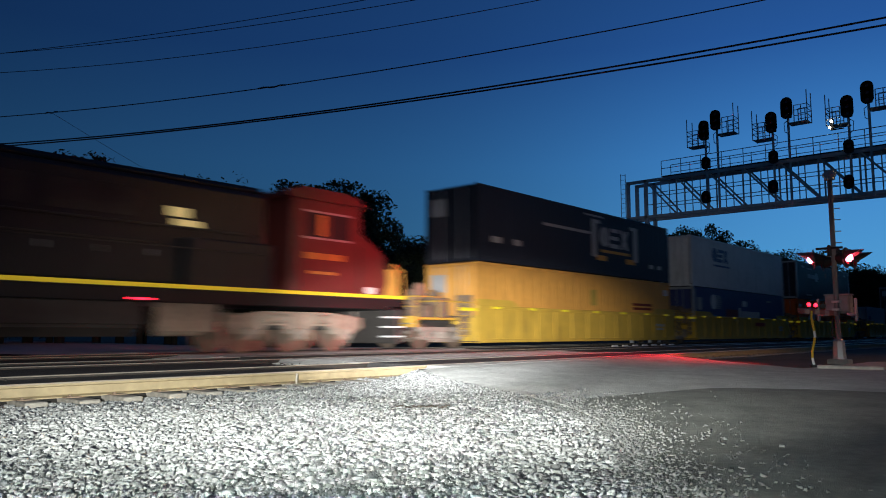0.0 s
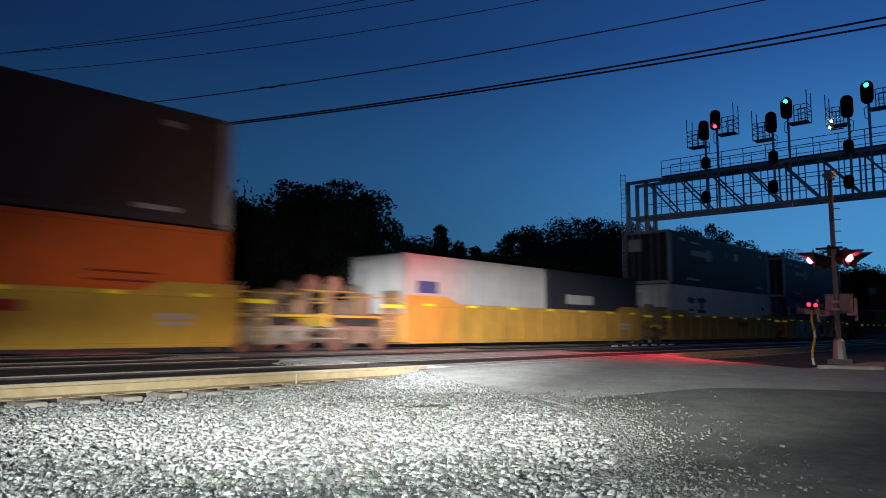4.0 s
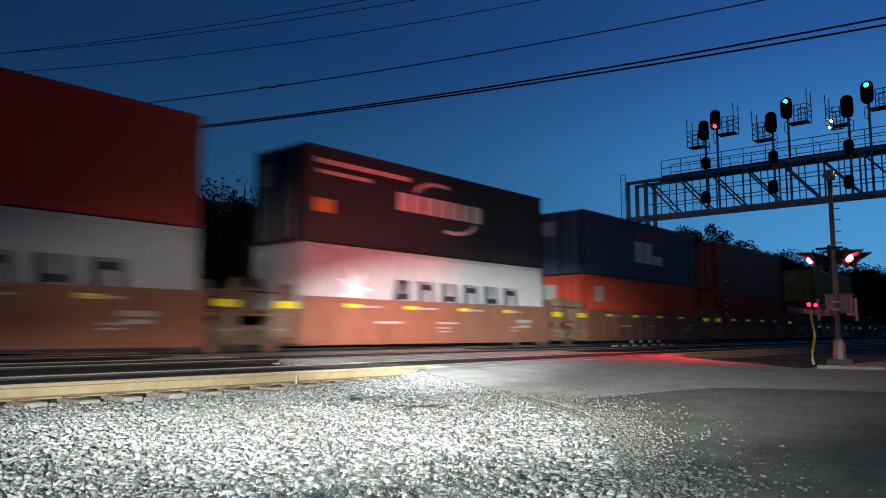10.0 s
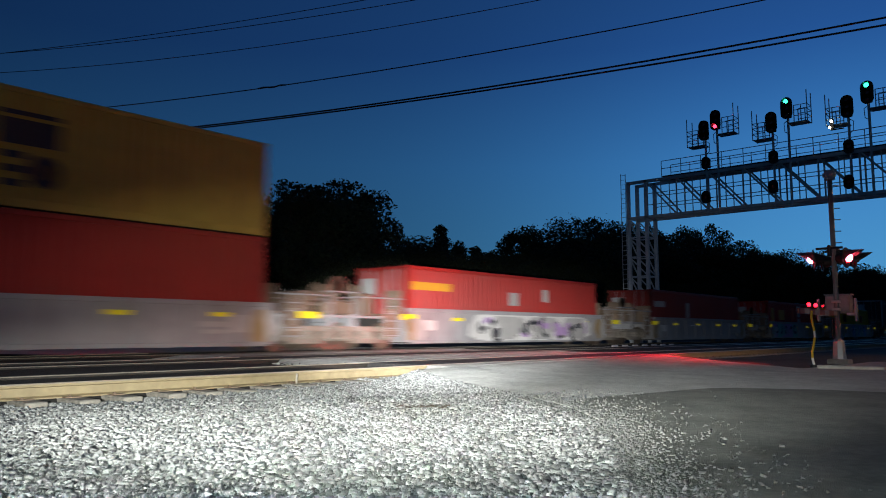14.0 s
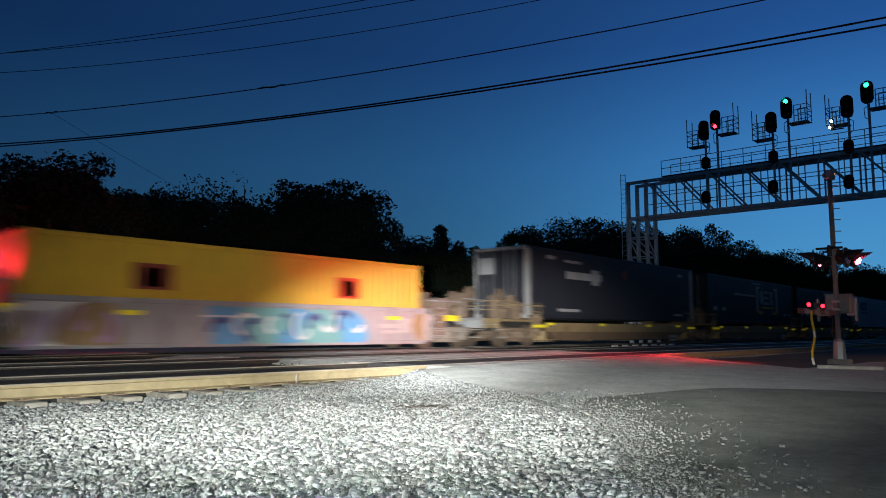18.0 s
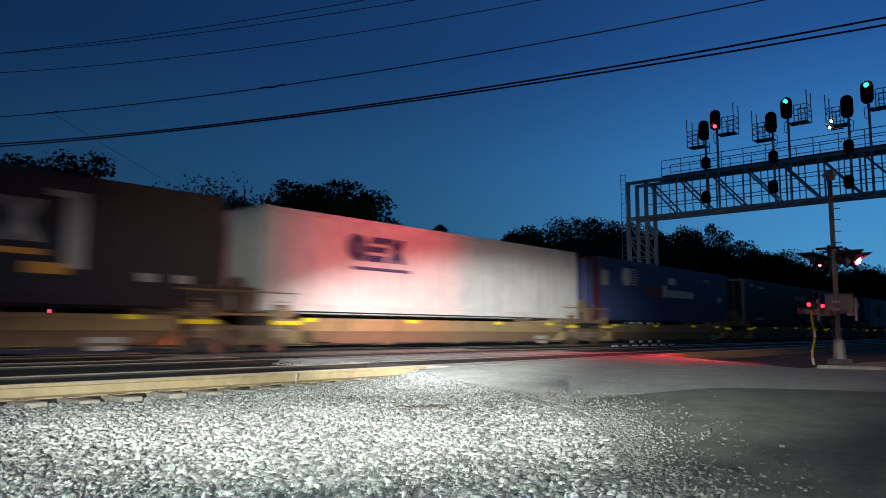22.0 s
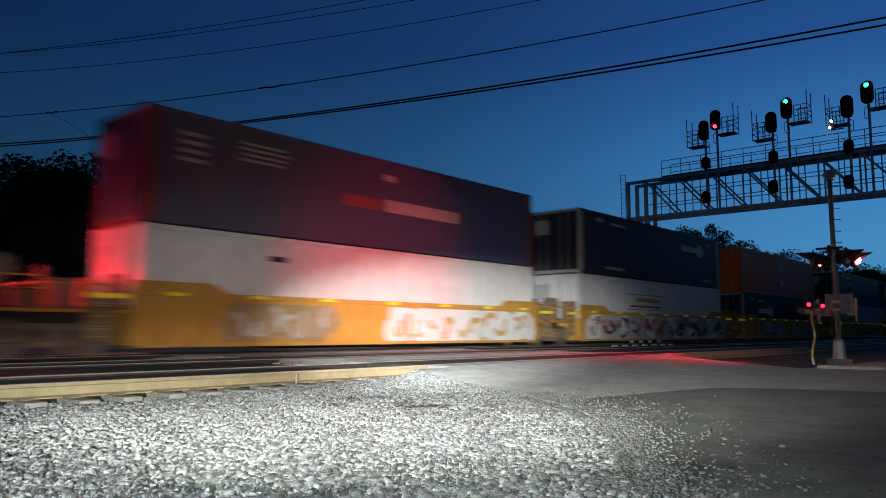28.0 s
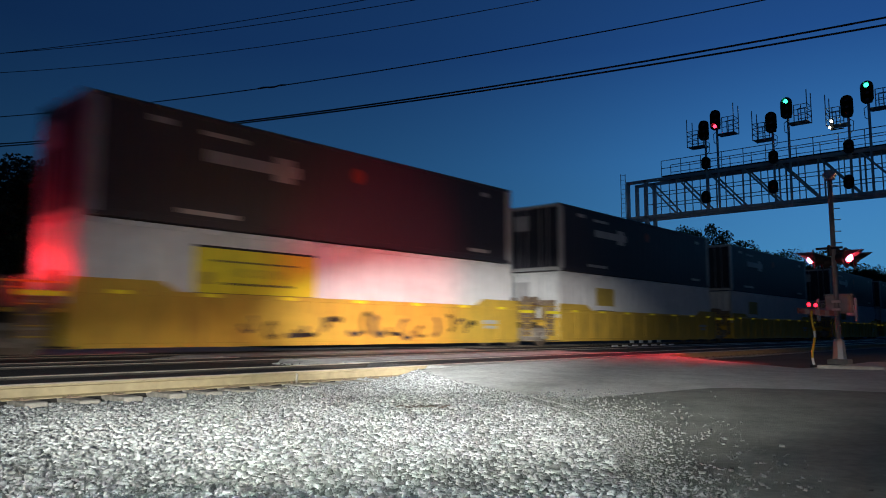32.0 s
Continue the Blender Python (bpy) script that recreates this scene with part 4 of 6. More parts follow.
    for mk in marks:
        if mk[0] == "disc" or mk[0] == "star":
            _, x, zz, r, col = mk
            bm = bmesh.new()
            n = 14 if mk[0] == "star" else 24
            ring = [bm.verts.new((-L / 2 + x + r * (0.45 if mk[0] == "star" and i % 2 else 1.0) * math.cos(math.tau * i / n), -hw - 0.012, zz + r * (0.45 if mk[0] == "star" and i % 2 else 1.0) * math.sin(math.tau * i / n))) for i in range(n)]
            mid = bm.verts.new((-L / 2 + x, -hw - 0.012, zz))
            for i in range(n):
                bm.faces.new((mid, ring[i], ring[(i + 1) % n]))
        elif mk[0] == "arc":
            _, x, zz, rx, rz, a0, a1, wid, col = mk
            bm = bmesh.new()
            strokes(bm, -hw - 0.012, [(-L / 2 + x + rx * math.cos(radians(a)), zz + rz * math.sin(radians(a))) for a in steps(a0, a1, 10)], wid)
        elif mk[0] == "slab":
            _, x0, z0, x1, z1, lean, col = mk
            bm = bmesh.new()
            f = bm.faces.new([bm.verts.new((-L / 2 + x, -hw - 0.012, zz)) for x, zz in ((x0, z0), (x1, z0), (x1 + lean, z1), (x0 + lean, z1))])
        else:
            x0, z0, x1, z1, col = mk
            bm = boxes((-L / 2 + x0, -hw - 0.012, z0, -L / 2 + x1, -hw - 0.001, z1))
        part("marking", bm, PAINT[col], c)
    return rides(c, s0, Y_TRAIN, z)


def strokes(bm, y, pts, wid):
    """A flat painted stroke, one strip through points in the xz plane."""
    rail = []
    for i, (x, z) in enumerate(pts):
        x0, z0 = pts[max(0, i - 1)]
        x1, z1 = pts[min(len(pts) - 1, i + 1)]
        d = Vector((x1 - x0, 0, z1 - z0)).normalized()
        n = Vector((-d.z, 0, d.x)) * wid / 2
        rail.append((bm.verts.new(Vector((x, y, z)) - n), bm.verts.new(Vector((x, y, z)) + n)))
    for p, q in zip(rail, rail[1:]):
        bm.faces.new((p[0], q[0], q[1], p[1]))


def spray(parent, x0, x1, z0, z1, fill, line, seed, n, y=-1.482, patch=()):
    """Spray-painted bubbles on a side sill: filled blobs and a dark tangle over them, no letters."""
    r = random.Random(seed)
    wide = (x1 - x0) / n
    for i in range(n):
        cx, cz = x0 + wide * (i + 0.5), (z0 + z1) / 2 + r.uniform(-0.05, 0.05)
        bm = bmesh.new()
        ring = []
        ph = r.uniform(0, 6)
        for k in range(18):
            a = math.tau * k / 18
            q = 1 + 0.22 * math.sin(3 * a + ph) + 0.12 * math.sin(5 * a + 2 * ph)
            ring.append(bm.verts.new((cx + 0.78 * wide * q * math.cos(a), y - 0.0015 * (i % 2), min(z1, max(z0, cz + 0.72 * (z1 - z0) * q * math.sin(a))))))
        bm.faces.new(ring)
        part("spray_blob", bm, PAINT[fill[i % len(fill)]], parent)
    for j in range(n * 3 if patch else 0):
        u = (j + r.uniform(0.1, 0.9)) / (n * 3)
        cx, cz = x0 + (x1 - x0) * u, z0 + (z1 - z0) * r.uniform(0.25, 0.8)
        w, h, lean = wide * r.uniform(0.10, 0.26), (z1 - z0) * r.uniform(0.10, 0.3), r.uniform(-0.2, 0.3)
        bm = bmesh.new()
        bm.faces.new([bm.verts.new((cx + w * q * math.cos(a) + lean * h * math.sin(a), y - 0.003 - 0.0002 * j, cz + h * q * math.sin(a))) for a, q in [(math.tau * k / 7, r.uniform(0.55, 1.2)) for k in range(7)]])
        part("spray_patch", bm, PAINT[patch[min(len(patch) - 1, int(u * len(patch)))]], parent)
    if line:
        for j in range(n * 2):
            cx = x0 + (x1 - x0) * (j + r.uniform(0.2, 0.8)) / (n * 2)
            cz, h, w = (z0 + z1) / 2 + r.uniform(-0.15, 0.15), (z1 - z0) * r.uniform(0.18, 0.42), wide * r.uniform(0.12, 0.35)
            bm = bmesh.new()
            a0 = r.uniform(0, 6)
            strokes(bm, y - 0.004 - 0.0003 * j, [(cx + w * math.cos(a), cz + h * math.sin(a)) for a in steps(a0, a0 + r.uniform(2.0, 4.6), 7)], r.uniform(0.07, 0.2))
            part("spray_line", bm, PAINT[line[j % len(line)]], parent)


def wheel_truck(parent, x, steel=M_TRUCK):
    """A two-axle truck: side frames, bolster, axles and wheels."""
    t = part("wheel_truck", cached("bolster", lambda: boxes((-0.22, -1.0, 0.32, 0.22, 1.0, 0.62), bevel=0.03), steel), None, parent)
    t.location = (x, 0, 0)

    def frame_mesh():
        bm = boxes((-1.25, -0.09, 0.58, 1.25, 0.09, 0.74), (-0.62, -0.08, 0.22, 0.62, 0.08, 0.36), bevel=0.02)
        for e in (-1, 1):
            add_box(bm, e * 0.9 - 0.14, -0.11, 0.30, e * 0.9 + 0.14, 0.11, 0.62, bevel=0.03)
            add_rod(bm, (e * 0.85, 0, 0.62), (e * 0.35, 0, 0.30), 0.08, seg=6)
        for i in (-0.2, 0, 0.2):
            add_rod(bm, (i, 0, 0.34), (i, 0, 0.60), 0.075, seg=8)
        return bm

    for y in (-1.02, 1.02):
        part("side_frame", cached("side_frame", frame_mesh, steel), None, t).location = (0, y, 0)
    for e in (-0.9, 0.9):
        part("axle", cached("axle", lambda: rods(((0, -0.8, 0.43), (0, 0.8, 0.43), 0.08), seg=10), M_TRUCK), None, t).location = (e, 0, 0)
        for y in (-0.7535, 0.7535):
            def wheel():
                bm = bmesh.new()
                add_disc(bm, (0, 0, 0.43), (0, 1, 0), 0.425, 0.12, 28)
                add_disc(bm, (0, 0, 0.43), (0, 1, 0), 0.30, 0.15, 20)
                add_disc(bm, (0, 0, 0.43), (0, 1, 0), 0.12, 0.24, 14)
                return bm
            part("wheel", cached("wheel", wheel, M_WHEEL), None, t).location = (e, y, 0)
    return t


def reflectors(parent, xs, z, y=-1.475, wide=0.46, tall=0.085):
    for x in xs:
        o = part("reflector", cached(("reflector", wide, tall), lambda: boxes((-wide / 2, -0.006, -tall / 2, wide / 2, 0, tall / 2)), M_TAPE_GLOW), None, parent)
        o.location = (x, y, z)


def end_gear(parent, x, way, colour, couple):
    """What stands on a car's end platform: brake stand, ladder, grab irons and hoses."""
    m = PAINT[colour]
    end = 3.0 if couple else 2.2
    part("platform", boxes((min(x, x + way * end), -1.2, 0.98, max(x, x + way * end), 1.2, 1.06), bevel=0.01), m, parent)
    part("centre_sill", boxes((min(x - way * 0.6, x + way * 2.4), -0.3, 0.62, max(x - way * 0.6, x + way * 2.4), 0.3, 1.0), bevel=0.02), M_DARKSTEEL, parent)
    part("ladder", rods(*[((x + way * 0.35 + i * 0.0, -1.38, z), (x + way * 0.85, -1.38, z), 0.016) for i, z in enumerate(steps(0.45, 1.6, 5))],
                        ((x + way * 0.35, -1.38, 0.4), (x + way * 0.35, -1.38, 1.75), 0.02), ((x + way * 0.85, -1.38, 0.4), (x + way * 0.85, -1.38, 1.75), 0.02), seg=5), m, parent)
    part("handrail", rods(((x, -1.3, 1.62), (x + way * 1.9, -1.3, 1.62), 0.022), ((x + way * 1.9, -1.3, 1.06), (x + way * 1.9, -1.3, 1.62), 0.022),
                          ((x + way * 1.9, -1.3, 1.62), (x + way * 1.9, 1.3, 1.62), 0.022), ((x + way * 1.9, 1.3, 1.62), (x, 1.3, 1.62), 0.022), seg=6), m, parent)
    for y0, y1 in ((-1.25, -0.55), (0.55, 1.25)):
        part("bulkhead", boxes((min(x, x + way * 0.12), y0, 1.06, max(x, x + way * 0.12), y1, 1.9), bevel=0.02), M_TRUCK, parent)
    part("air_reservoir", rods(((x + way * 0.5, 0.5, 1.28), (x + way * 1.6, 0.5, 1.28), 0.2), seg=14), M_DARKSTEEL, parent)
    part("brake_rigging", boxes((min(x + way * 0.9, x + way * 1.2), -0.75, 1.06, max(x + way * 0.9, x + way * 1.2), -0.3, 1.72), bevel=0.04), M_TRUCK, parent)
    part("ladder_board", boxes((min(x + way * 0.3, x + way * 0.92), -1.36, 0.42, max(x + way * 0.3, x + way * 0.92), -1.34, 1.3)), M_TRUCK, parent)
    for z in steps(0.62, 1.2, 2):
        part("rung_plate", boxes((min(x + way * 0.4, x + way * 0.84), -1.372, z - 0.025, max(x + way * 0.4, x + way * 0.84), -1.362, z + 0.02)), M_TRUCKPALE, parent)
    for y in (-1.1, -0.62):
        part("corner_stake", boxes((min(x + way * 1.15, x + way * 1.5), y, 1.06, max(x + way * 1.15, x + way * 1.5), y + 0.3, 1.75), bevel=0.03), M_TRUCK, parent)
    part("brake_wheel", add_disc(bmesh.new(), (x + way * 1.75, -0.95, 1.75), (1, 0, 0), 0.27, 0.05), M_TRUCK, parent)
    if couple:
        part("coupler", boxes((min(x + way * 2.3, x + way * 3.9), -0.12, 0.70, max(x + way * 2.3, x + way * 3.9), 0.12, 0.95), bevel=0.04), M_DARKSTEEL, parent)
        part("end_sill", boxes((min(x + way * 2.9, x + way * 3.05), -1.3, 0.72, max(x + way * 2.9, x + way * 3.05), 1.3, 1.1), bevel=0.02), m, parent)
        part("crossover_rail", rods(((x + way * 2.95, -1.25, 1.1), (x + way * 2.95, -1.25, 1.75), 0.022), ((x + way * 2.95, -1.25, 1.75), (x + way * 1.9, -1.3, 1.75), 0.022), ((x + way * 2.95, -1.25, 1.75), (x + way * 2.95, 1.25, 1.75), 0.022), ((x + way * 2.95, -1.25, 1.42), (x + way * 2.95, 1.25, 1.42), 0.018), seg=6), m, parent)
        part("brake_stand", boxes((min(x + way * 2.45, x + way * 2.7), -0.95, 1.06, max(x + way * 2.45, x + way * 2.7), -0.55, 2.0), bevel=0.05), M_TRUCK, parent)
        part("handbrake_wheel", add_disc(bmesh.new(), (x + way * 2.58, -1.02, 1.95), (0, 1, 0), 0.28, 0.06, 20), M_TRUCK, parent)
        part("control_valve", boxes((min(x + way * 1.95, x + way * 2.35), -1.1, 1.06, max(x + way * 1.95, x + way * 2.35), -0.7, 1.5), bevel=0.06), M_TRUCK, parent)
        for k in (-0.35, 0.3):
            part("air_hose", rods(((x + way * 2.95, k, 0.75), (x + way * 3.3, k, 0.42), 0.035), ((x + way * 3.3, k, 0.42), (x + way * 3.85, k, 0.5), 0.035), seg=7), M_BLACK, parent)
        part("uncoupling_lever", rods(((x + way * 3.1, -1.2, 0.85), (x + way * 3.1, -0.1, 0.85), 0.018), ((x + way * 3.1, -1.2, 0.85), (x + way * 3.15, -1.25, 0.6), 0.018), seg=6), M_STEEL, parent)
        part("corner_step", boxes((min(x + way * 2.5, x + way * 2.95), -1.4, 0.36, max(x + way * 2.5, x + way * 2.95), -1.2, 0.40), (min(x + way * 2.5, x + way * 2.95), -1.4, 0.64, max(x + way * 2.5, x + way * 2.95), -1.2, 0.68)), M_TRUCKPALE, parent)
    for k in (-0.2, 0.28):
        part("brake_pipe", rods(((x + way * 0.2, k * 3, 1.12), (x + way * 2.1, k * 3, 1.12), 0.03), seg=6), M_TRUCK, parent)


def well_car(mid, well, left, right, colour, top, label, refl, raised=0.3, floor=0.24, left_truck=True, right_truck=False, ends=(False, False), group="cars of the train"):
    """A well car unit: two deep side sills, floor, end platforms and wheel trucks. left, right: truck centres from the middle."""
    m = PAINT[colour]
    c = thing("well_car", pose(mid, Y_TRAIN, 0.04), label, "freight car", group)
    h = well / 2
    for k in (-1, 1):
        y0, y1 = sorted((k * 1.44, k * 1.40))
        low = floor if top > 1.0 else top - 0.27
        sill = part("side_sill", boxes((-h, y0, low, h, y1, top), bevel=0.004), m, c)
        if top < 1.0:
            w0, w1 = sorted((k * 1.28, k * 1.33))
            bm = bmesh.new()
            belly = [(-h + 0.2, low), (-h + 0.7, floor + 0.08), (-h + 1.3, floor), (h - 1.3, floor), (h - 0.7, floor + 0.08), (h - 0.2, low)]
            fr, bk = [[bm.verts.new((x, y, z)) for x, z in belly] for y in (w0, w1)]
            bm.faces.new(fr)
            bm.faces.new(bk[::-1])
            for i in range(6):
                bm.faces.new((fr[i], bk[i], bk[(i + 1) % 6], fr[(i + 1) % 6]))
            part("belly_web", bm, PAINT["carweb"], sill)
        q0, q1 = sorted((k * 1.47, k * 1.32))
        part("top_chord", boxes((-h, q0, top - 0.02, h, q1, top + 0.10), bevel=0.012), m, sill)
        if top > 1.0:
            part("bottom_chord", boxes((-h + 0.2, q0, floor - 0.05, h - 0.2, q1, floor + 0.06), bevel=0.012), m, sill)
        for e in (-1, 1):
            x0, x1 = sorted((e * h, e * (h - 2.6)))
            bm = bmesh.new()
            t1 = top + raised
            q = [(x0, top + 0.1), (x1, top + 0.1), (x1, t1 if e > 0 else top + 0.1), (x0, t1 if e < 0 else top + 0.1)]
            if e > 0:
                q = [(x0, top + 0.1), (x1, top + 0.1), (x1, t1), (x0 + 0.5, t1)]
            else:
                q = [(x0, top + 0.1), (x1, top + 0.1), (x1 - 0.5, t1), (x0, t1)]
            fr = [bm.verts.new((x, y0, z)) for x, z in q]
            bk = [bm.verts.new((x, y1, z)) for x, z in q]
            bm.faces.new(fr)
            bm.faces.new(bk[::-1])
            for i in range(4):
                bm.faces.new((fr[i], bk[i], bk[(i + 1) % 4], fr[(i + 1) % 4]))
            part("end_gusset", bm, m, sill)
        n = int(well / 1.22) if top > 1.0 else 0
        for i in range(1, n):
            x = -h + well * i / n
            z0, z1 = sorted((k * 1.44, k * 1.475))
            part("stiffener", cached(("stiffener", k, top, floor), lambda: boxes((-0.04, z0, floor + 0.06, 0.04, z1, top - 0.03)), m), None, sill).location = (x, 0, 0)
    part("floor", boxes((-h, -1.38, floor - 0.04, h, 1.38, floor)), M_DARKSTEEL, c)
    for x in (-h + 0.3, -h / 2, 0, h / 2, h - 0.3):
        part("cross_member", cached(("cross_member", floor), lambda: boxes((-0.2, -1.38, floor - 0.06, 0.2, 1.38, floor + 0.02)), m), None, c).location = (x, 0, 0)
    for e in (-1, 1):
        x0, x1 = sorted((e * h, e * (h + 0.06)))
        part("end_wall", boxes((x0, -1.4, floor, x1, 1.4, top - 0.25), bevel=0.01), m, c)
        end_gear(c, e * (h + 0.06), e, colour, ends[0 if e < 0 else 1])
    if left_truck:
        wheel_truck(c, left, M_TRUCKPALE if colour in ("carlow", "cargrey") else M_TRUCK)
    if right_truck:
        wheel_truck(c, right, M_TRUCKPALE if colour in ("carlow", "cargrey") or mid > 500 else M_TRUCK)
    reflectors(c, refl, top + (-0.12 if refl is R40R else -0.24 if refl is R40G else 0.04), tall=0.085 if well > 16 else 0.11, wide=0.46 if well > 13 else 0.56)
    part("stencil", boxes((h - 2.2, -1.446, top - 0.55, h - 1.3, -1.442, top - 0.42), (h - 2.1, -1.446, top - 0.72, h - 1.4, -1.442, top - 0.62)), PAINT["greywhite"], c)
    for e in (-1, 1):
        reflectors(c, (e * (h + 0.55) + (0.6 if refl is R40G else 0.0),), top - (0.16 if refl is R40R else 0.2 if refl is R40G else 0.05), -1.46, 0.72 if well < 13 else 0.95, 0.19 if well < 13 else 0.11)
    CARS[round(mid)] = c
    return rides(c, mid, Y_TRAIN, 0.04)


CARS = {}
R53 = (-7.2, -4.9, -2.5, 0.1, 2.6, 5.0, 7.2)
R40 = (-5.2, -2.7, 0.0, 2.7, 5.2)
R40G = (-3.85, -0.94, 2.03, 4.66)
R40R = (-4.4, -1.85, 0.85, 3.4)

# three-unit yellow cars with 53-foot boxes, and five-unit red-brown cars with 40-foot boxes
YELLOW = "weathered yellow articulated well car with reflective tape"


def triple(mids, colour, label, top=1.42):
    for i, mid in enumerate(mids):
        well_car(mid, 16.6, -9.75, 9.75, colour, top, label, R53, 0.34, left_truck=True, right_truck=(i == 2), ends=(i == 0, i == 2))


triple((29.0, 48.35, 67.75), "carlow", YELLOW)
triple((90.5, 110.4, 129.8), "carorange", "weathered orange-yellow articulated well car with reflective tape")
for i, mid in enumerate((151.2, 166.66, 182.1, 197.65, 213.1)):
    well_car(mid, 12.5, -7.75, 7.75, "carred", 1.46, "rusty red-brown articulated well car with yellow reflective tape", R40R, 0.12, left_truck=True, right_truck=(i == 4), ends=(i == 0, i == 4))
for i, mid in enumerate((233.84, 251.6, 269.4, 287.3, 305.2)):
    well_car(mid, 12.6, -7.7, 7.7, "cargrey", 1.24, "grey well car with a dirty sprayed side and yellow reflective tape", R40G, 0.10, left_truck=True, right_truck=True, ends=(True, True))
triple((472.7, 492.5, 512.4), "carorange", "dirty orange-yellow articulated well car covered in spray paint")
triple((536.5, 556.1, 575.7), "carlow", YELLOW)
triple((599.0, 618.6, 638.2), "carlow", YELLOW)
for i, mid in enumerate((325.4, 343.7, 361.0, 378.3, 396.0, 414.6, 432.3, 450.2)):
    well_car(mid, 13.6, -8.2, 8.2, "cartan", 0.86, "tan low-sided container car with yellow reflective tape", (-6.6, -2.4, 2.2, 5.6), 0.05, left_truck=True, right_truck=(i == 7), ends=(i == 0, i == 7))

# ---- what they carry ----
H96, H86 = 2.896, 2.591
ARROW = lambda x, z, col: [(x, z + 0.10, x + 2.2, z + 0.42, col), (x + 2.1, z - 0.08, x + 2.75, z + 0.60, col), (x + 2.7, z + 0.10, x + 2.95, z + 0.42, col)]
SMALL = lambda col: [(1.5, 2.45, 2.1, 2.6, col), (2.9, 2.38, 4.2, 2.5, col), (2.3, 0.3, 4.0, 0.42, col), (13.6, 0.3, 14.7, 0.42, col), (14.3, 2.4, 14.7, 2.55, col)]
KEY = ARROW(3.0, 1.6, "greywhite") + SMALL("greywhite") + [("disc", 8.2, 2.15, 0.24, "brick")]
BRACKETS = [(4.3, 1.78, 8.1, 1.90, "greywhite"), (8.2, 0.8, 8.6, 2.5, "greywhite"), (12.2, 0.8, 12.6, 2.5, "greywhite"), (8.6, 0.66, 9.5, 0.9, "amber"), (11.4, 0.66, 12.3, 0.9, "amber"),
          (8.6, 2.35, 8.95, 2.5, "greywhite"), (11.85, 2.35, 12.2, 2.5, "greywhite"), ("disc", 9.35, 1.78, 0.46, "greywhite"), ("disc", 9.45, 1.78, 0.24, "navy"), ("slab", 9.8, 1.32, 10.7, 1.52, 0.0, "greywhite"),
          ("slab", 9.9, 1.70, 10.7, 1.88, 0.0, "greywhite"), ("slab", 9.9, 2.06, 10.75, 2.24, 0.0, "greywhite"), ("slab", 10.85, 1.32, 11.15, 2.24, 0.55, "greywhite"), ("slab", 11.4, 1.32, 11.7, 2.24, -0.55, "greywhite"),
          (9.0, 1.05, 11.8, 1.18, "amber"), (7.6, 2.62, 9.2, 2.7, "greywhite"), (0.8, 0.75, 1.4, 0.98, "greywhite"), (2.2, 0.75, 2.7, 0.98, "greywhite"), (13.9, 0.6, 14.3, 0.8, "greywhite"), (14.8, 0.6, 15.2, 0.8, "greywhite")]
BLUELOGO = [("disc", 3.4, 2.0, 0.42, "blue"), ("disc", 3.5, 2.0, 0.2, "greywhite"), ("slab", 3.7, 1.6, 4.5, 1.8, 0.1, "blue"), ("slab", 3.8, 1.9, 4.6, 2.08, 0.1, "blue"), ("slab", 3.9, 2.18, 4.7, 2.38, 0.1, "blue"), ("slab", 4.7, 1.6, 5.0, 2.38, 0.5, "blue"), ("slab", 5.2, 1.6, 5.5, 2.38, -0.5, "blue"), (3.2, 1.32, 5.7, 1.42, "blue")]
STACK = [("disc", 2.95, 2.1, 0.44, "white")] + [(3.2, 1.72 + 0.12 * i, 4.2 - 0.07 * abs(i - 3), 1.785 + 0.12 * i, "greywhite") for i in range(7)] + [(7.7, 1.95, 8.5, 2.3, "white"), (12.4, 2.35, 13.2, 2.45, "greywhite"), (14.4, 1.2, 14.9, 1.5, "white"), (0.6, 1.6, 1.2, 2.3, "greywhite")] \
    + [(4.9 + 0.42 * i, 1.28, 5.22 + 0.42 * i, 1.72, "brick") for i in range(5)] + [(7.0, 1.26, 7.4, 1.86, "white")] + [(7.55 + 0.42 * i, 1.28, 7.87 + 0.42 * i, 1.66, "white") for i in range(8)]
STAR = [("star", 2.0, 1.60, 0.72, "starwhite")] + [("slab", 3.6 + 1.19 * i, 1.15, 3.92 + 1.19 * i, 1.98, 0.0 if i else 0.2, "charcoal") for i in range(6)] + [("slab", 4.26 + 1.19 * i, 1.15, 4.5 + 1.19 * i, 1.98, -0.14, "charcoal") for i in range(6)] + [(3.92 + 1.19 * i, 1.36 + 0.34 * (i % 2), 4.2 + 1.19 * i, 1.54 + 0.34 * (i % 2), "charcoal") for i in range(6)]
NUM = [(1.05, 0.6 + 0.4 * i, 1.45, 0.84 + 0.4 * i, "greywhite") for i in range(5)]
LBLK = "black 53-foot domestic container with white corner posts"

container(29.0, 0.30, 16.15, H96, "amber", "van", "amber yellow 53-foot container in a well car", ((12.0, 1.40, 14.0, 1.52, "maroon"), (12.0, 1.60, 14.0, 1.72, "maroon"), (15.4, 2.2, 15.9, 2.5, "white"), (8.0, 1.5, 8.5, 2.2, "ochre")), end="amber", door=True)
container(29.0, 3.21, 16.15, H96, "navy", "van", "dark navy 53-foot container with pale square lettering", BRACKETS, door=True)
container(48.2, 0.30, 16.15, H96, "blue", "van", "blue 53-foot container with white lettering", STACK, posts="greywhite", door=True)
container(48.2, 3.21, 16.15, H96, "white", "van", "off-white 53-foot container with a blue logo", BLUELOGO, door=True)
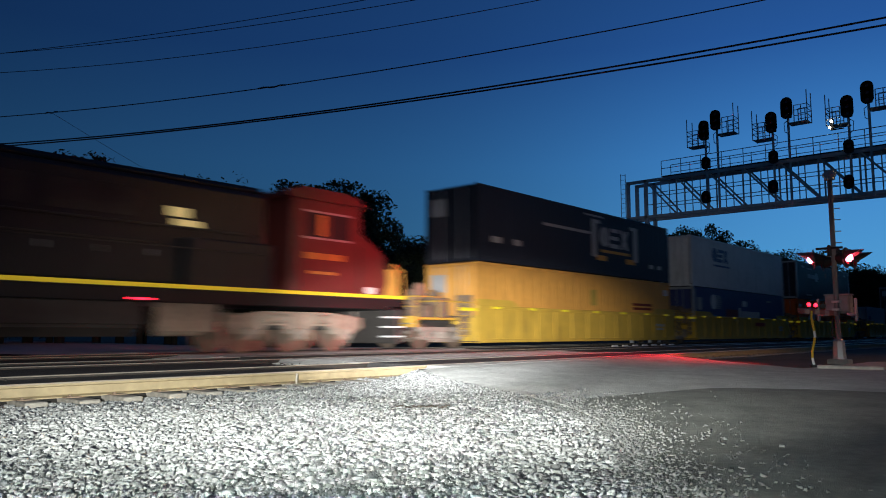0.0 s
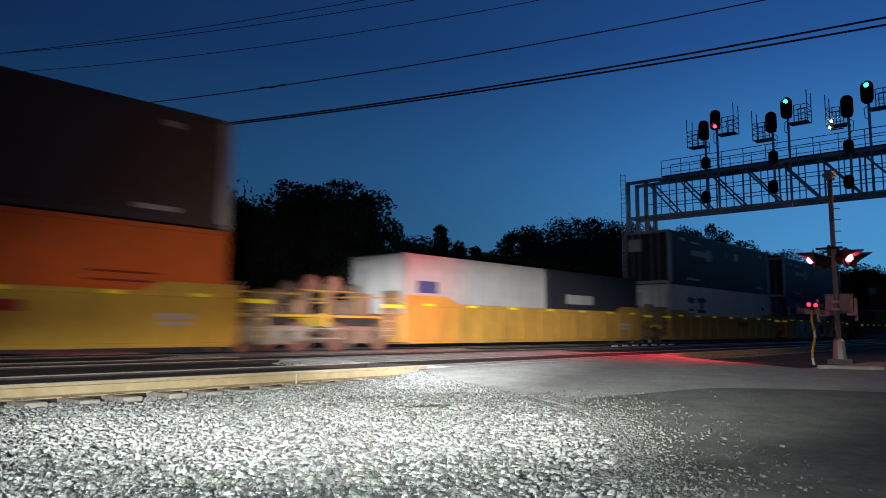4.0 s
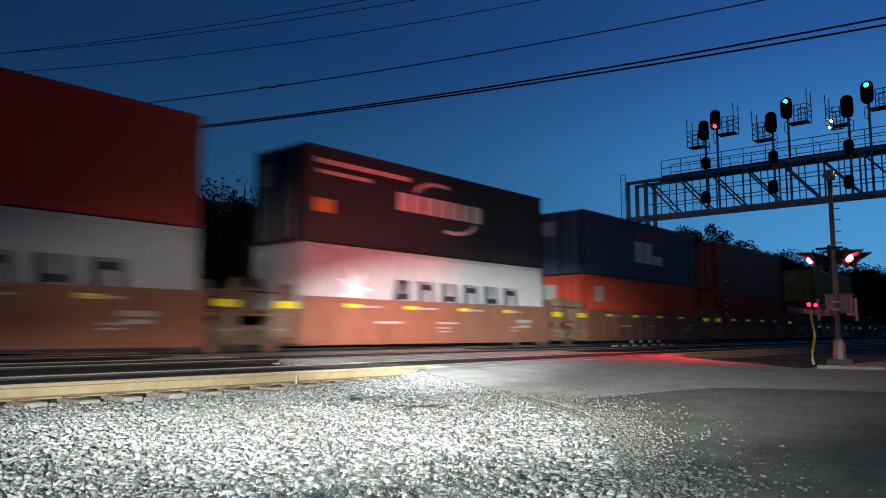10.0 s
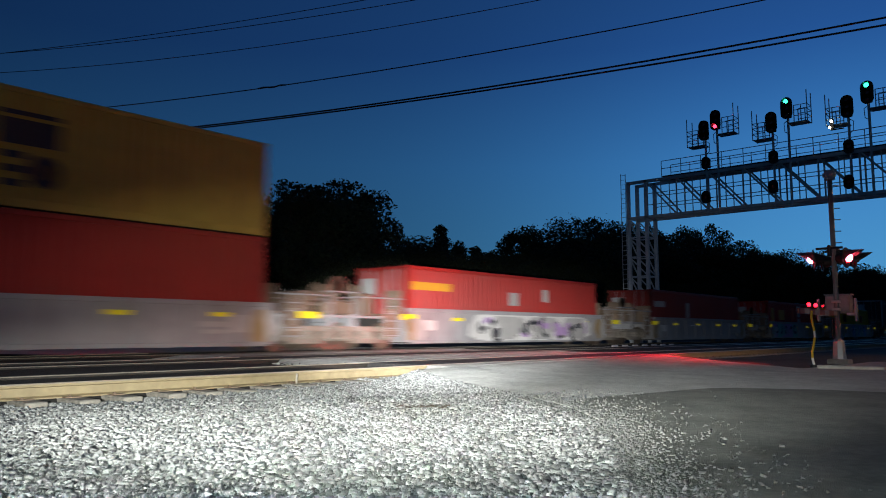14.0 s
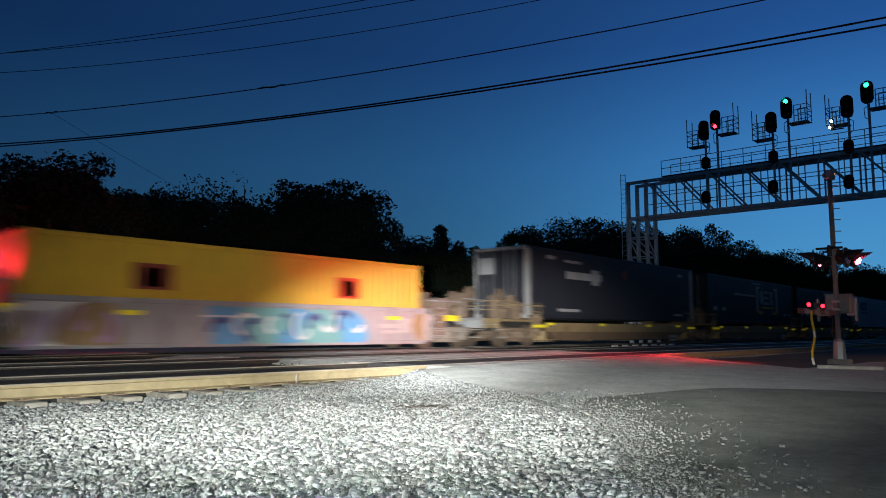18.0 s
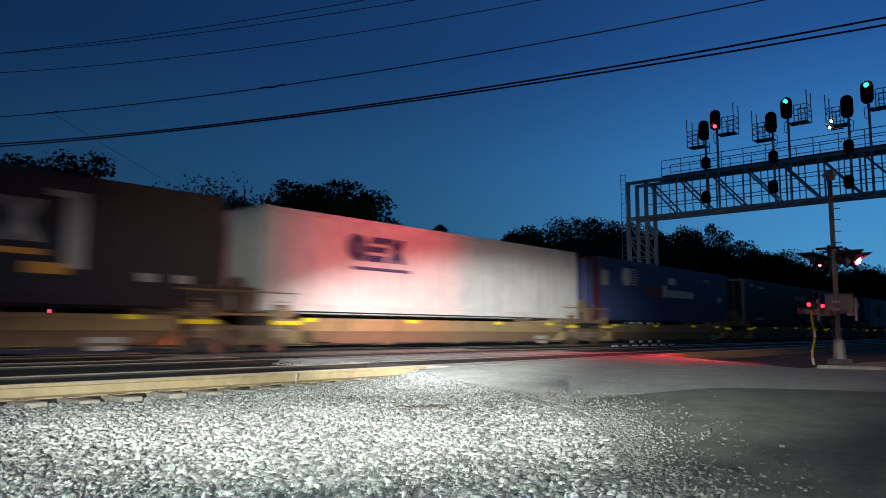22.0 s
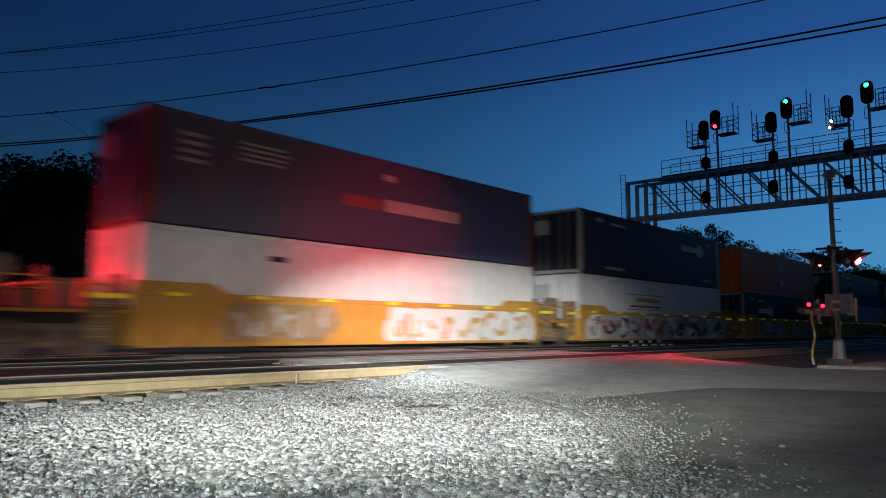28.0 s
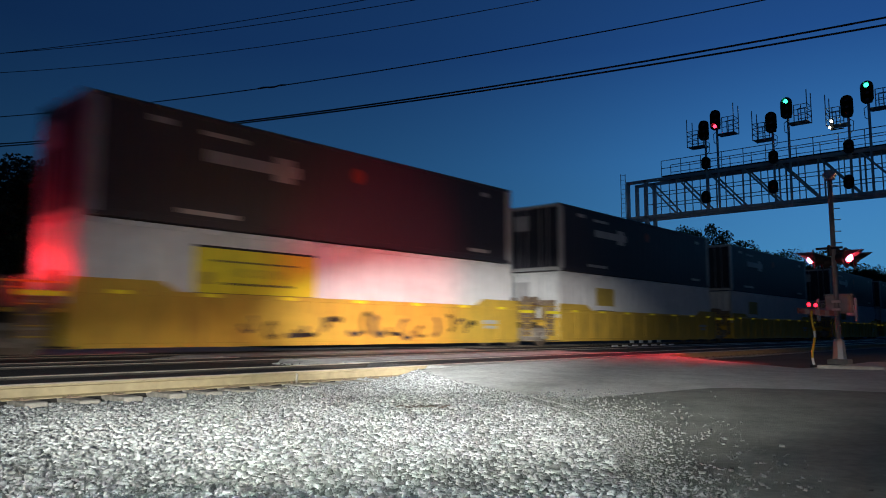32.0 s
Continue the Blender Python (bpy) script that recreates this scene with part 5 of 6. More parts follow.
container(67.7, 0.30, 16.15, H96, "orange", "van", "bright orange 53-foot container in a well car", (("disc", 3.2, 1.95, 0.42, "white"), ("disc", 3.9, 1.75, 0.5, "white"), (2.7, 1.3, 4.2, 1.6, "white"), (10.0, 1.9, 10.4, 2.3, "white"), (12.6, 1.45, 14.2, 1.5, "maroon"), (12.6, 1.65, 14.2, 1.7, "maroon"), (0.3, 2.3, 1.0, 2.5, "white"), (6.0, 1.3, 7.6, 1.5, "red")), door=True)
container(67.7, 3.21, 16.15, H96, "charcoal", "van", LBLK, KEY, posts="greywhite", door=True)
container(86.4, 0.30, 8.2, H96, "greywhite", "van", "short pale grey container in a well car", ((0.6, 1.6, 1.6, 2.0, "blue"), (1.2, 1.0, 2.4, 1.25, "charcoal")), width=2.591, door=True)
container(94.7, 0.30, 7.6, H96, "charcoal", "van", "short dark container in a well car", ((1.2, 1.5, 3.4, 1.9, "greywhite"),), width=2.591)
container(110.4, 0.30, 16.15, H96, "white", "van", "white 53-foot container with a blue logo", ((2.3, 1.95, 3.2, 2.25, "blue"), (2.4, 1.5, 3.1, 1.62, "blue"), (2.3, 1.32, 3.6, 1.36, "blue"), (3.6, 2.0, 4.8, 2.25, "blue"), (4.0, 1.62, 4.35, 2.0, "blue"), (3.6, 1.4, 4.7, 1.6, "blue"), (14.2, 1.8, 14.7, 2.0, "charcoal")), door=True)
container(110.4, 3.21, 16.15, H96, "charcoal", "van", LBLK, KEY + [(9.6, 1.9, 10.2, 2.3, "greywhite")], posts="greywhite", door=True)
container(129.8, 0.30, 16.15, H96, "blue", "van", "blue 53-foot container with white lettering", STACK, posts="darkred", door=True)
container(129.8, 3.21, 16.15, H96, "charcoal", "van", LBLK, KEY, posts="greywhite", door=True)
container(148.15, 0.30, 6.06, H86, "red", "box", "short red corrugated container in a well car", NUM[:4] + [(4.6, 0.6, 5.0, 1.4, "greywhite")], door=True)
container(154.3, 0.30, 6.06, H86, "yellow", "box", "short yellow corrugated container in a well car", ((2.7, 0.9, 3.7, 1.6, "brick"),), door=True)
for mid, top, lab, marks in ((166.66, "red", "red 40-foot corrugated container stacked on a white one", NUM), (182.1, "navy", "dark blue 40-foot container with white lettering and an arc", None)):
    container(mid, 0.30, 12.19, H96, "palegrey", "box", "white 40-foot corrugated container with a star and dark block lettering", STAR, door=True)
    container(mid, 3.21, 12.19, H96, top, "box", lab, marks or [(0.4, 2.35, 4.4, 2.5, "white"), (0.5, 2.05, 2.6, 2.17, "white"), (0.4, 0.9, 1.1, 1.3, "amber")] + [(3.85 + 0.64 * i, 1.35, 4.35 + 0.64 * i, 1.95, "white") for i in range(7)] + [("arc", 5.9, 1.95, 1.25, 0.5, 170, 70, 0.13, "white"), ("arc", 6.6, 1.35, 1.25, 0.5, -110, -10, 0.13, "white")], door=True)
container(197.65, 0.30, 12.19, H96, "vermilion", "box", "orange-red 40-foot corrugated container in a well car", ((0.9, 1.7, 1.6, 2.4, "greywhite"), (7.6, 0.8, 9.2, 1.1, "white")), door=True)
container(197.65, 3.21, 12.19, H96, "slate", "box", "blue 40-foot corrugated container with white block letters", ((4.9, 0.85, 5.8, 1.9, "white"), (5.9, 0.85, 6.7, 1.9, "white"), (6.8, 0.85, 7.9, 1.3, "white"), (5.2, 2.1, 7.9, 2.4, "red")), door=True)
container(213.1, 0.30, 12.19, H96, "red", "box", "red 40-foot corrugated container in a well car", NUM, door=True)
container(213.1, 3.21, 12.19, H96, "brick", "box", "red-brown 40-foot corrugated container stacked on top", ((0.9, 0.5, 1.6, 0.6, "greywhite"),), door=True)
container(233.84, 0.27, 12.19, H96, "red", "box", "red 40-foot corrugated container in a grey well car", NUM, door=True)
container(233.84, 3.18, 12.19, H86, "ochre", "box", "mustard yellow 40-foot container with a black square logo", ((5.5, 1.35, 6.8, 1.9, "charcoal"), (5.5, 1.98, 6.8, 2.08, "charcoal"), (5.6, 0.45, 6.1, 0.6, "charcoal"), (5.6, 0.75, 6.1, 0.9, "charcoal"), (5.6, 1.05, 6.1, 1.2, "charcoal"), ("disc", 6.5, 0.82, 0.36, "charcoal"), ("disc", 6.6, 0.82, 0.18, "ochre")), door=True)
container(251.6, 0.22, 12.19, H86, "red", "box", "red 40-foot container with yellow lettering", ((0.2, 1.78, 2.2, 2.05, "yellow"), (5.6, 1.4, 6.2, 1.9, "greywhite"), (7.9, 1.6, 8.3, 2.1, "greywhite")), door=True)
container(269.4, 0.22, 12.19, H86, "maroon", "box", "dark red 40-foot container with pale lettering", ((0.3, 1.7, 1.5, 2.0, "greywhite"), (4.2, 1.2, 4.6, 2.0, "greywhite")), door=True)
container(287.3, 0.22, 12.19, H86, "red", "box", "red 40-foot container with yellow markings", ((0.6, 0.9, 1.2, 2.1, "amber"), (2.2, 1.3, 3.5, 2.0, "amber"), (6.5, 2.0, 7.25, 2.35, "white"), (6.6, 1.55, 7.2, 1.9, "greywhite"), (6.6, 1.15, 7.2, 1.45, "greywhite"), (5.2, 1.2, 5.7, 2.2, "vermilion"), (11.2, 1.2, 11.6, 1.45, "carorange"), (11.2, 1.6, 11.6, 1.85, "carorange")), door=True)
# second square in brighter red: the red lamp's light is in its colour
container(305.2, 0.22, 12.19, H86, "yellow", "box", "yellow 40-foot container with two dark square marks", ((2.4, 1.38, 3.4, 2.0, "brick"), (2.6, 1.45, 3.2, 1.9, "charcoal"), (8.6, 1.38, 9.5, 2.0, "vermilion"), (8.8, 1.45, 9.3, 1.9, "charcoal")), door=True)
TR = "dark 53-foot container riding high on a low car"
for mid, col, marks, posts, lab in ((325.4, "charcoal", KEY, "greywhite", TR), (343.7, "navy", BRACKETS, None, TR), (361.0, "navy", BRACKETS, None, TR), (378.3, "white", BLUELOGO, None, "white 53-foot container riding high on a low car"),
                                    (396.0, "blue", STACK, "darkred", "blue 53-foot container with white lettering on a low car"), (414.6, "charcoal", ARROW(10.9, 1.75, "greywhite") + SMALL("greywhite"), "greywhite", TR),
                                    (432.3, "charcoal", ARROW(10.8, 1.75, "greywhite") + SMALL("greywhite"), "greywhite", TR), (450.2, "white", [(3.0, 1.5, 5.2, 2.3, "yellow"), (3.2, 1.1, 5.0, 1.35, "charcoal")], None, "white 53-foot container with a yellow sign on a low car")):
    container(mid, 1.17, 16.15, H96, col, "van", lab, marks, posts=posts, door=True)
container(472.7, 0.30, 16.15, H96, "white", "van", "white 53-foot container in a sprayed well car", ((3.6, 2.2, 4.2, 2.35, "charcoal"),), door=True)
container(472.7, 3.21, 16.15, H96, "slate", "van", "blue 53-foot container with white lettering", [(0.9, 1.62 + 0.22 * i, 1.6, 1.72 + 0.22 * i, "greywhite") for i in range(4)] + [(2.6 + 0.1 * (i % 2), 1.92 + 0.15 * i, 4.2 - 0.12 * abs(i - 2), 1.99 + 0.15 * i, "greywhite") for i in range(4)] + [(8.0 + 0.46 * i, 1.2, 8.34 + 0.46 * i, 1.6, "greywhite") for i in range(8)] + [(6.2 + 0.4 * i, 1.22, 6.5 + 0.4 * i, 1.56, "brick") for i in range(4)] + [(7.9, 2.2, 8.4, 2.4, "greywhite")], posts="darkred", door=True)
container(492.5, 0.30, 16.15, H96, "white", "van", "white 53-foot container with a dark lettering block", ((4.2, 1.40, 8.6, 1.43, "charcoal"), (4.2, 2.13, 8.6, 2.16, "charcoal"), (5.2, 1.78, 7.8, 1.98, "ochre"), (4.6, 1.52, 8.0, 1.62, "brick"), (4.4, 0.80, 5.9, 0.92, "red"), (6.2, 0.80, 6.9, 0.92, "charcoal"), (7.2, 0.70, 7.6, 1.02, "charcoal"), (7.75, 0.70, 8.15, 1.02, "charcoal")), door=True)
container(492.5, 3.21, 16.15, H96, "charcoal", "van", LBLK, ARROW(10.8, 1.75, "greywhite") + SMALL("greywhite"), posts="greywhite", door=True)
container(512.4, 0.30, 16.15, H96, "charcoal", "van", LBLK, ARROW(2.9, 1.5, "white") + SMALL("greywhite"), posts="greywhite", door=True)
# the long white mark paints in the lit edge of the bottom rail
container(512.4, 3.21, 16.15, H96, "orange", "van", "orange 53-foot container on top of a dark one", ((12.4, 1.72, 14.3, 1.76, "charcoal"), (12.4, 1.86, 14.3, 1.9, "charcoal"), ("disc", 8.1, 2.25, 0.3, "greywhite"), (7.7, 1.75, 8.6, 1.9, "greywhite"), ("disc", 8.1, 0.95, 0.26, "white"), (0.3, 0.03, 15.8, 0.075, "white")), door=True)
for mid, sign in ((536.5, 1), (556.1, 0), (575.7, 0), (599.0, 0), (618.6, 0), (638.2, 0)):
    container(mid, 0.30, 16.15, H96, "white", "van", "white 53-foot container with a yellow sign", ((2.8, 1.28, 6.6, 2.42, "signyellow"), (2.8, 2.42, 6.6, 2.48, "black"), (2.8, 1.22, 6.6, 1.28, "black"), (3.3, 2.08, 6.0, 2.13, "charcoal"), (3.9, 1.72, 5.6, 1.95, "ochre"), (3.6, 1.5, 5.8, 1.56, "charcoal"), (3.0, 1.5, 3.3, 1.8, "ochre")) if sign else ((3.0, 1.5, 4.6, 2.3, "ochre"), (3.0, 1.0, 4.6, 1.3, "charcoal")), door=True)
    container(mid, 3.21, 16.15, H96, "charcoal", "van", LBLK, KEY, posts="greywhite", door=True)

# ---- paint on the car sides ----
spray(CARS[130], -6.2, 1.2, 0.30, 1.38, ("palegrey", "white", "greywhite"), (), 3, 8, patch=("greywhite", "brick", "white", "palegrey", "red"))
spray(CARS[130], -6.0, -1.0, 0.29, 0.66, ("teal",), (), 4, 5, y=-1.485)
spray(CARS[130], -0.2, 1.6, 0.5, 1.2, ("cartan", "truckbrown", "white"), (), 5, 3, y=-1.4855)
spray(CARS[252], -2.8, 4.7, 0.26, 1.2, ("white",), ("black", "lilac"), 5, 7)
spray(CARS[287], -6.0, -0.8, 0.26, 1.2, ("lilac", "teal", "lilac"), ("teal", "charcoal"), 6, 5)
spray(CARS[287], 2.6, 5.6, 0.26, 1.2, ("cartan",), (), 16, 2)
spray(CARS[305], -1.6, 3.2, 0.26, 1.2, ("skyblue", "teal"), ("blue", "white"), 7, 5)
spray(CARS[305], -6.1, -4.2, 0.26, 1.2, ("white", "cartan"), ("lilac",), 8, 2)
spray(CARS[473], 0.0, 7.6, 0.28, 1.34, ("white",), ("carorange",), 9, 7)
spray(CARS[473], -5.8, -2.4, 0.30, 1.3, ("cartan",), ("greywhite",), 10, 4)
spray(CARS[492], -7.6, 7.9, 0.28, 1.36, ("white", "greywhite"), ("charcoal", "greywhite"), 11, 12, patch=("red", "charcoal", "red", "red", "black", "charcoal", "black", "black"))
spray(CARS[512], -5.4, -1.0, 0.35, 1.3, ("cartan", "greywhite"), ("charcoal", "brick"), 12, 4)
spray(CARS[512], 1.0, 6.4, 0.30, 1.3, ("cartan",), ("charcoal", "white"), 13, 6)
spray(CARS[536], -4.0, 5.6, 0.34, 1.1, ("carlow",), ("charcoal", "black"), 14, 8)
for k, sd in ((234, 31), (252, 32), (269, 33), (287, 34), (305, 35)):
    spray(CARS[k], 5.3, 6.3, 0.30, 1.15, ("cargrey", "cartan", "greywhite"), (), sd, 3)
    spray(CARS[k], -6.3, -5.6, 0.30, 1.0, ("cartan", "greywhite"), (), sd + 10, 2)
spray(CARS[252], -2.6, 4.4, 0.30, 1.15, ("white", "greywhite"), (), 44, 6, y=-1.486, patch=("charcoal", "greywhite", "charcoal", "lilac", "charcoal"))
plate = part("side_sign", boxes((1.9, -1.488, 0.71, 4.85, -1.485, 0.99)), PAINT["black"], CARS[130])
part("sign_face", boxes((1.95, -1.492, 0.76, 4.8, -1.489, 0.94)), PAINT["greywhite"], plate)
for k in (48, 68, 110):
    part("side_sign", boxes((1.2, -1.482, 0.98, 3.1, -1.478, 1.22)), PAINT["red"], CARS[k])
for k in (151, 167, 182, 198, 213):
    for x in (-4.2, -1.6, 0.9, 3.2):
        part("stencil_bar", boxes((x, -1.482, 1.30, x + 0.95, -1.478, 1.36)), PAINT["greywhite"], CARS[k])
    part("stencil_bar", boxes((-3.4, -1.482, 0.82, -2.3, -1.478, 0.9)), PAINT["greywhite"], CARS[k])
    part("stencil_bar", boxes((-0.6, -1.482, 0.84, 0.5, -1.478, 0.9), (-0.6, -1.482, 0.68, 0.0, -1.478, 0.73), (-0.5, -1.482, 0.56, 0.0, -1.478, 0.6)), PAINT["greywhite"], CARS[k])
    part("stencil_bar", boxes((3.6, -1.482, 0.6, 4.1, -1.478, 0.64), (3.6, -1.482, 0.72, 4.2, -1.478, 0.76)), PAINT["greywhite"], CARS[k])
for k in (234, 252, 269, 287, 305):
    part("number_board", boxes((-5.95, -1.482, 0.62, -5.0, -1.478, 0.95)), PAINT["white"], CARS[k])
    part("data_board", boxes((4.9, -1.482, 0.55, 5.5, -1.478, 1.0)), PAINT["greywhite"], CARS[k])
    part("stencil_bar", boxes((-2.0, -1.482, 0.92, -0.9, -1.478, 0.98)), PAINT["white"], CARS[k])

# ---- the locomotive at the head ----
lo = thing("locomotive", pose(6.0, Y_TRAIN, 0.04), "dark blue diesel locomotive with a yellow stripe along its frame", "locomotive")
# stripe paint with a faint glow of its own added to brighten it
M_STRIPE_GLOW = mat("yellow stripe paint", (0.85, 0.62, 0.03), 0.5, var=0.1, emit=0.25)
M_CABLIGHT = glowing("cab lamp glow", (1.0, 0.75, 0.3), 0.42)
part("frame", boxes((-11.0, -1.5, 1.25, 10.9, 1.5, 1.58), bevel=0.02), M_BLACK, lo)
part("frame_stripe", boxes((-11.0, -1.512, 1.60, 10.95, -1.502, 1.70)), M_STRIPE_GLOW, lo)
part("walkway", boxes((-11.0, -1.5, 1.58, 10.9, 1.5, 1.66)), M_DARKSTEEL, lo)
part("long_hood", boxes((-10.2, -0.95, 1.66, 6.0, 0.95, 4.35), bevel=0.12), PAINT["locoblue"], lo)
part("radiator", boxes((-10.0, -1.48, 3.2, -5.6, 1.48, 4.62), bevel=0.15), PAINT["locoblue"], lo)
part("hood_roof", boxes((-5.6, -0.8, 4.3, 6.0, 0.8, 4.55), bevel=0.1), M_BLACK, lo)
for i in range(12):
    d = part("hood_door", boxes((-9.6 + i * 1.25, -0.97, 1.8, -8.5 + i * 1.25, -0.955, 3.1), bevel=0.01), PAINT["locoblue"], lo)
    part("latch", boxes((-8.62 + i * 1.25, -0.985, 2.4, -8.56 + i * 1.25, -0.97, 2.55)), M_STEEL, d)
for i in range(3):
    part("intake_grille", boxes((-4.6 + i * 2.4, -0.98, 3.3, -2.6 + i * 2.4, -0.955, 4.0), bevel=0.01), M_DARKSTEEL, lo)
part("lit_number_board", boxes((3.05, -0.995, 3.42, 3.6, -0.982, 3.66), (3.2, -0.995, 3.2, 3.95, -0.982, 3.36)), M_CABLIGHT, lo)
# red strip glows by itself, in the gate lamp's material
part("tail_reflector_glow", boxes((1.95, -1.52, 1.30, 2.4, -1.512, 1.345)), M_GATE, lo)
part("equipment_cabinet", boxes((3.4, -1.42, 1.66, 5.9, -0.9, 2.9), bevel=0.04), PAINT["locoblue"], lo)
# cab, roof and nose: the crossing lamps' red light is put into their paint
part("cab_side", boxes((6.0, -1.5, 1.66, 8.6, 1.5, 4.35), bevel=0.06), PAINT["darkred"], lo)
bm = bmesh.new()
pr = [(5.8, 4.32), (8.75, 4.32), (8.5, 4.55), (7.9, 4.66), (6.3, 4.66), (5.8, 4.5)]
fr = [bm.verts.new((x, -1.52, z)) for x, z in pr]
bk = [bm.verts.new((x, 1.52, z)) for x, z in pr]
bm.faces.new(fr)
bm.faces.new(bk[::-1])
for i in range(len(pr)):
    bm.faces.new((fr[i], bk[i], bk[(i + 1) % len(pr)], fr[(i + 1) % len(pr)]))
part("cab_roof", bm, PAINT["darkred"], lo)
for x in (6.45, 7.35):
    w = part("cab_window", boxes((x, -1.515, 3.25, x + 0.75, -1.505, 3.95), bevel=0.002), M_BLACK, lo)
    part("window_frame", boxes((x - 0.05, -1.512, 3.19, x + 0.8, -1.503, 3.25), (x - 0.05, -1.512, 3.95, x + 0.8, -1.503, 4.01)), M_STEEL, w)
# amber paint stands in for light showing in the cab window
part("painted_window_light", boxes((6.95, -1.522, 3.3, 7.15, -1.517, 3.9)), PAINT["amber"], lo)
part("cab_lettering", boxes((6.45, -1.512, 2.62, 7.9, -1.502, 2.80)), PAINT["carorange"], lo)
part("cab_lettering", boxes((6.6, -1.512, 2.2, 7.6, -1.502, 2.28)), PAINT["carorange"], lo)
bm = bmesh.new()
pr = [(8.6, 1.66), (10.0, 1.66), (10.15, 2.2), (9.95, 3.0), (9.5, 3.3), (8.6, 3.75)]
fr = [bm.verts.new((x, -1.05, z)) for x, z in pr]
bk = [bm.verts.new((x, 1.05, z)) for x, z in pr]
bm.faces.new(fr)
bm.faces.new(bk[::-1])
for i in range(len(pr)):
    bm.faces.new((fr[i], bk[i], bk[(i + 1) % len(pr)], fr[(i + 1) % len(pr)]))
part("nose", bm, PAINT["darkred"], lo)
part("step_light", boxes((9.2, -1.07, 1.75, 9.6, -1.052, 1.95)), PAINT["white"], lo)
part("fuel_tank", boxes((-3.6, -1.4, 0.45, 2.4, 1.4, 1.25), bevel=0.2), M_DARKSTEEL, lo)
for x in steps(-10.6, 5.6, 11):
    part("handrail_post", rods(((x, -1.46, 1.66), (x, -1.46, 2.6), 0.018), seg=5), M_DARKSTEEL, lo)
part("handrail", rods(((-10.6, -1.46, 2.6), (5.6, -1.46, 2.6), 0.018), seg=5), M_DARKSTEEL, lo)
for i in range(4):
    part("step", boxes((10.2, -1.5, 0.4 + 0.3 * i, 10.85, -1.15, 0.45 + 0.3 * i)), M_WHITE, lo)
part("end_handrail", rods(((10.4, -1.45, 1.66), (10.4, -1.45, 2.7), 0.03), ((10.4, -1.45, 2.7), (10.85, -1.45, 2.5), 0.03), ((10.85, -1.45, 2.5), (10.85, -1.45, 1.6), 0.03), seg=6), PAINT["amber"], lo)
part("end_sheet", boxes((10.55, -1.45, 1.66, 10.62, -0.75, 2.55)), PAINT["amber"], lo)
part("pilot", boxes((10.6, -1.45, 0.2, 10.85, 1.45, 1.3), bevel=0.03), M_DARKSTEEL, lo)
part("coupler", boxes((10.8, -0.12, 0.7, 11.7, 0.12, 0.95), bevel=0.04), M_DARKSTEEL, lo)
M_RUNNING = mat("dusty tan running gear", (0.27, 0.22, 0.165), 0.85, 0.0, var=0.4, scale=7, bump=0.3, bscale=30, stain=0.5)


def loco_truck(x):
    """A three-axle truck: deep side frames with openings, journal boxes, springs, brake cylinders and sand pipes."""
    t = part("wheel_truck", boxes((-2.0, -0.9, 0.62, 2.0, 0.9, 0.86), bevel=0.04), M_DARKSTEEL, lo)
    t.location = (x, 0, 0)
    bm = bmesh.new()
    prof = [(-2.35, 0.98), (-2.35, 0.70), (-1.95, 0.50), (-1.3, 0.50), (-1.05, 0.74), (-0.55, 0.74), (-0.3, 0.50), (0.3, 0.50), (0.55, 0.74), (1.05, 0.74), (1.3, 0.50), (1.95, 0.50), (2.35, 0.70), (2.35, 0.98), (1.2, 1.12), (-1.2, 1.12)]
    fr, bk = [[bm.verts.new((px, y, z)) for px, z in prof] for y in (-1.26, -1.08)]
    bm.faces.new(fr)
    bm.faces.new(bk[::-1])
    for i in range(len(prof)):
        bm.faces.new((fr[i], bk[i], bk[(i + 1) % len(prof)], fr[(i + 1) % len(prof)]))
    me = bpy.data.meshes.new("side_frame")
    bm.to_mesh(me)
    bm.free()
    for k in (0, 1):
        o = part("side_frame", me, M_RUNNING, t)
        o.rotation_euler = (0, 0, math.pi * k)
    for e in (-1.62, 0.0, 1.62):
        part("journal_box", boxes((e - 0.2, -1.34, 0.32, e + 0.2, -1.24, 0.68), bevel=0.04), M_RUNNING, t)
        part("journal_cap", add_disc(bmesh.new(), (e, -1.36, 0.50), (0, 1, 0), 0.13, 0.05, 16), M_TRUCKPALE, t)
        for y in (-0.7535, 0.7535):
            bm = bmesh.new()
            add_disc(bm, (e, y, 0.51), (0, 1, 0), 0.514, 0.13, 28)
            add_disc(bm, (e, y, 0.51), (0, 1, 0), 0.18, 0.22, 16)
            part("wheel", bm, M_WHEEL, t)
        for d in (-0.32, 0.32):
            part("coil_spring", rods(((e + d, -1.2, 0.52), (e + d, -1.2, 0.98), 0.085), seg=10), M_TRUCKPALE, t)
    for e in (-0.81, 0.81):
        part("brake_cylinder", rods(((e - 0.26, -1.3, 0.92), (e + 0.26, -1.3, 0.92), 0.13), seg=14), M_RUNNING, t)
        part("brake_shoe", boxes((e - 0.09, -0.86, 0.3, e + 0.09, -0.68, 0.72), bevel=0.03), M_TRUCK, t)
    for e in (-2.2, 2.2):
        part("sand_pipe", rods(((e, -1.1, 1.2), (e, -1.0, 0.5), 0.03), ((e, -1.0, 0.5), (e * 0.95, -0.8, 0.12), 0.03), seg=6), M_TRUCKPALE, t)
    return t


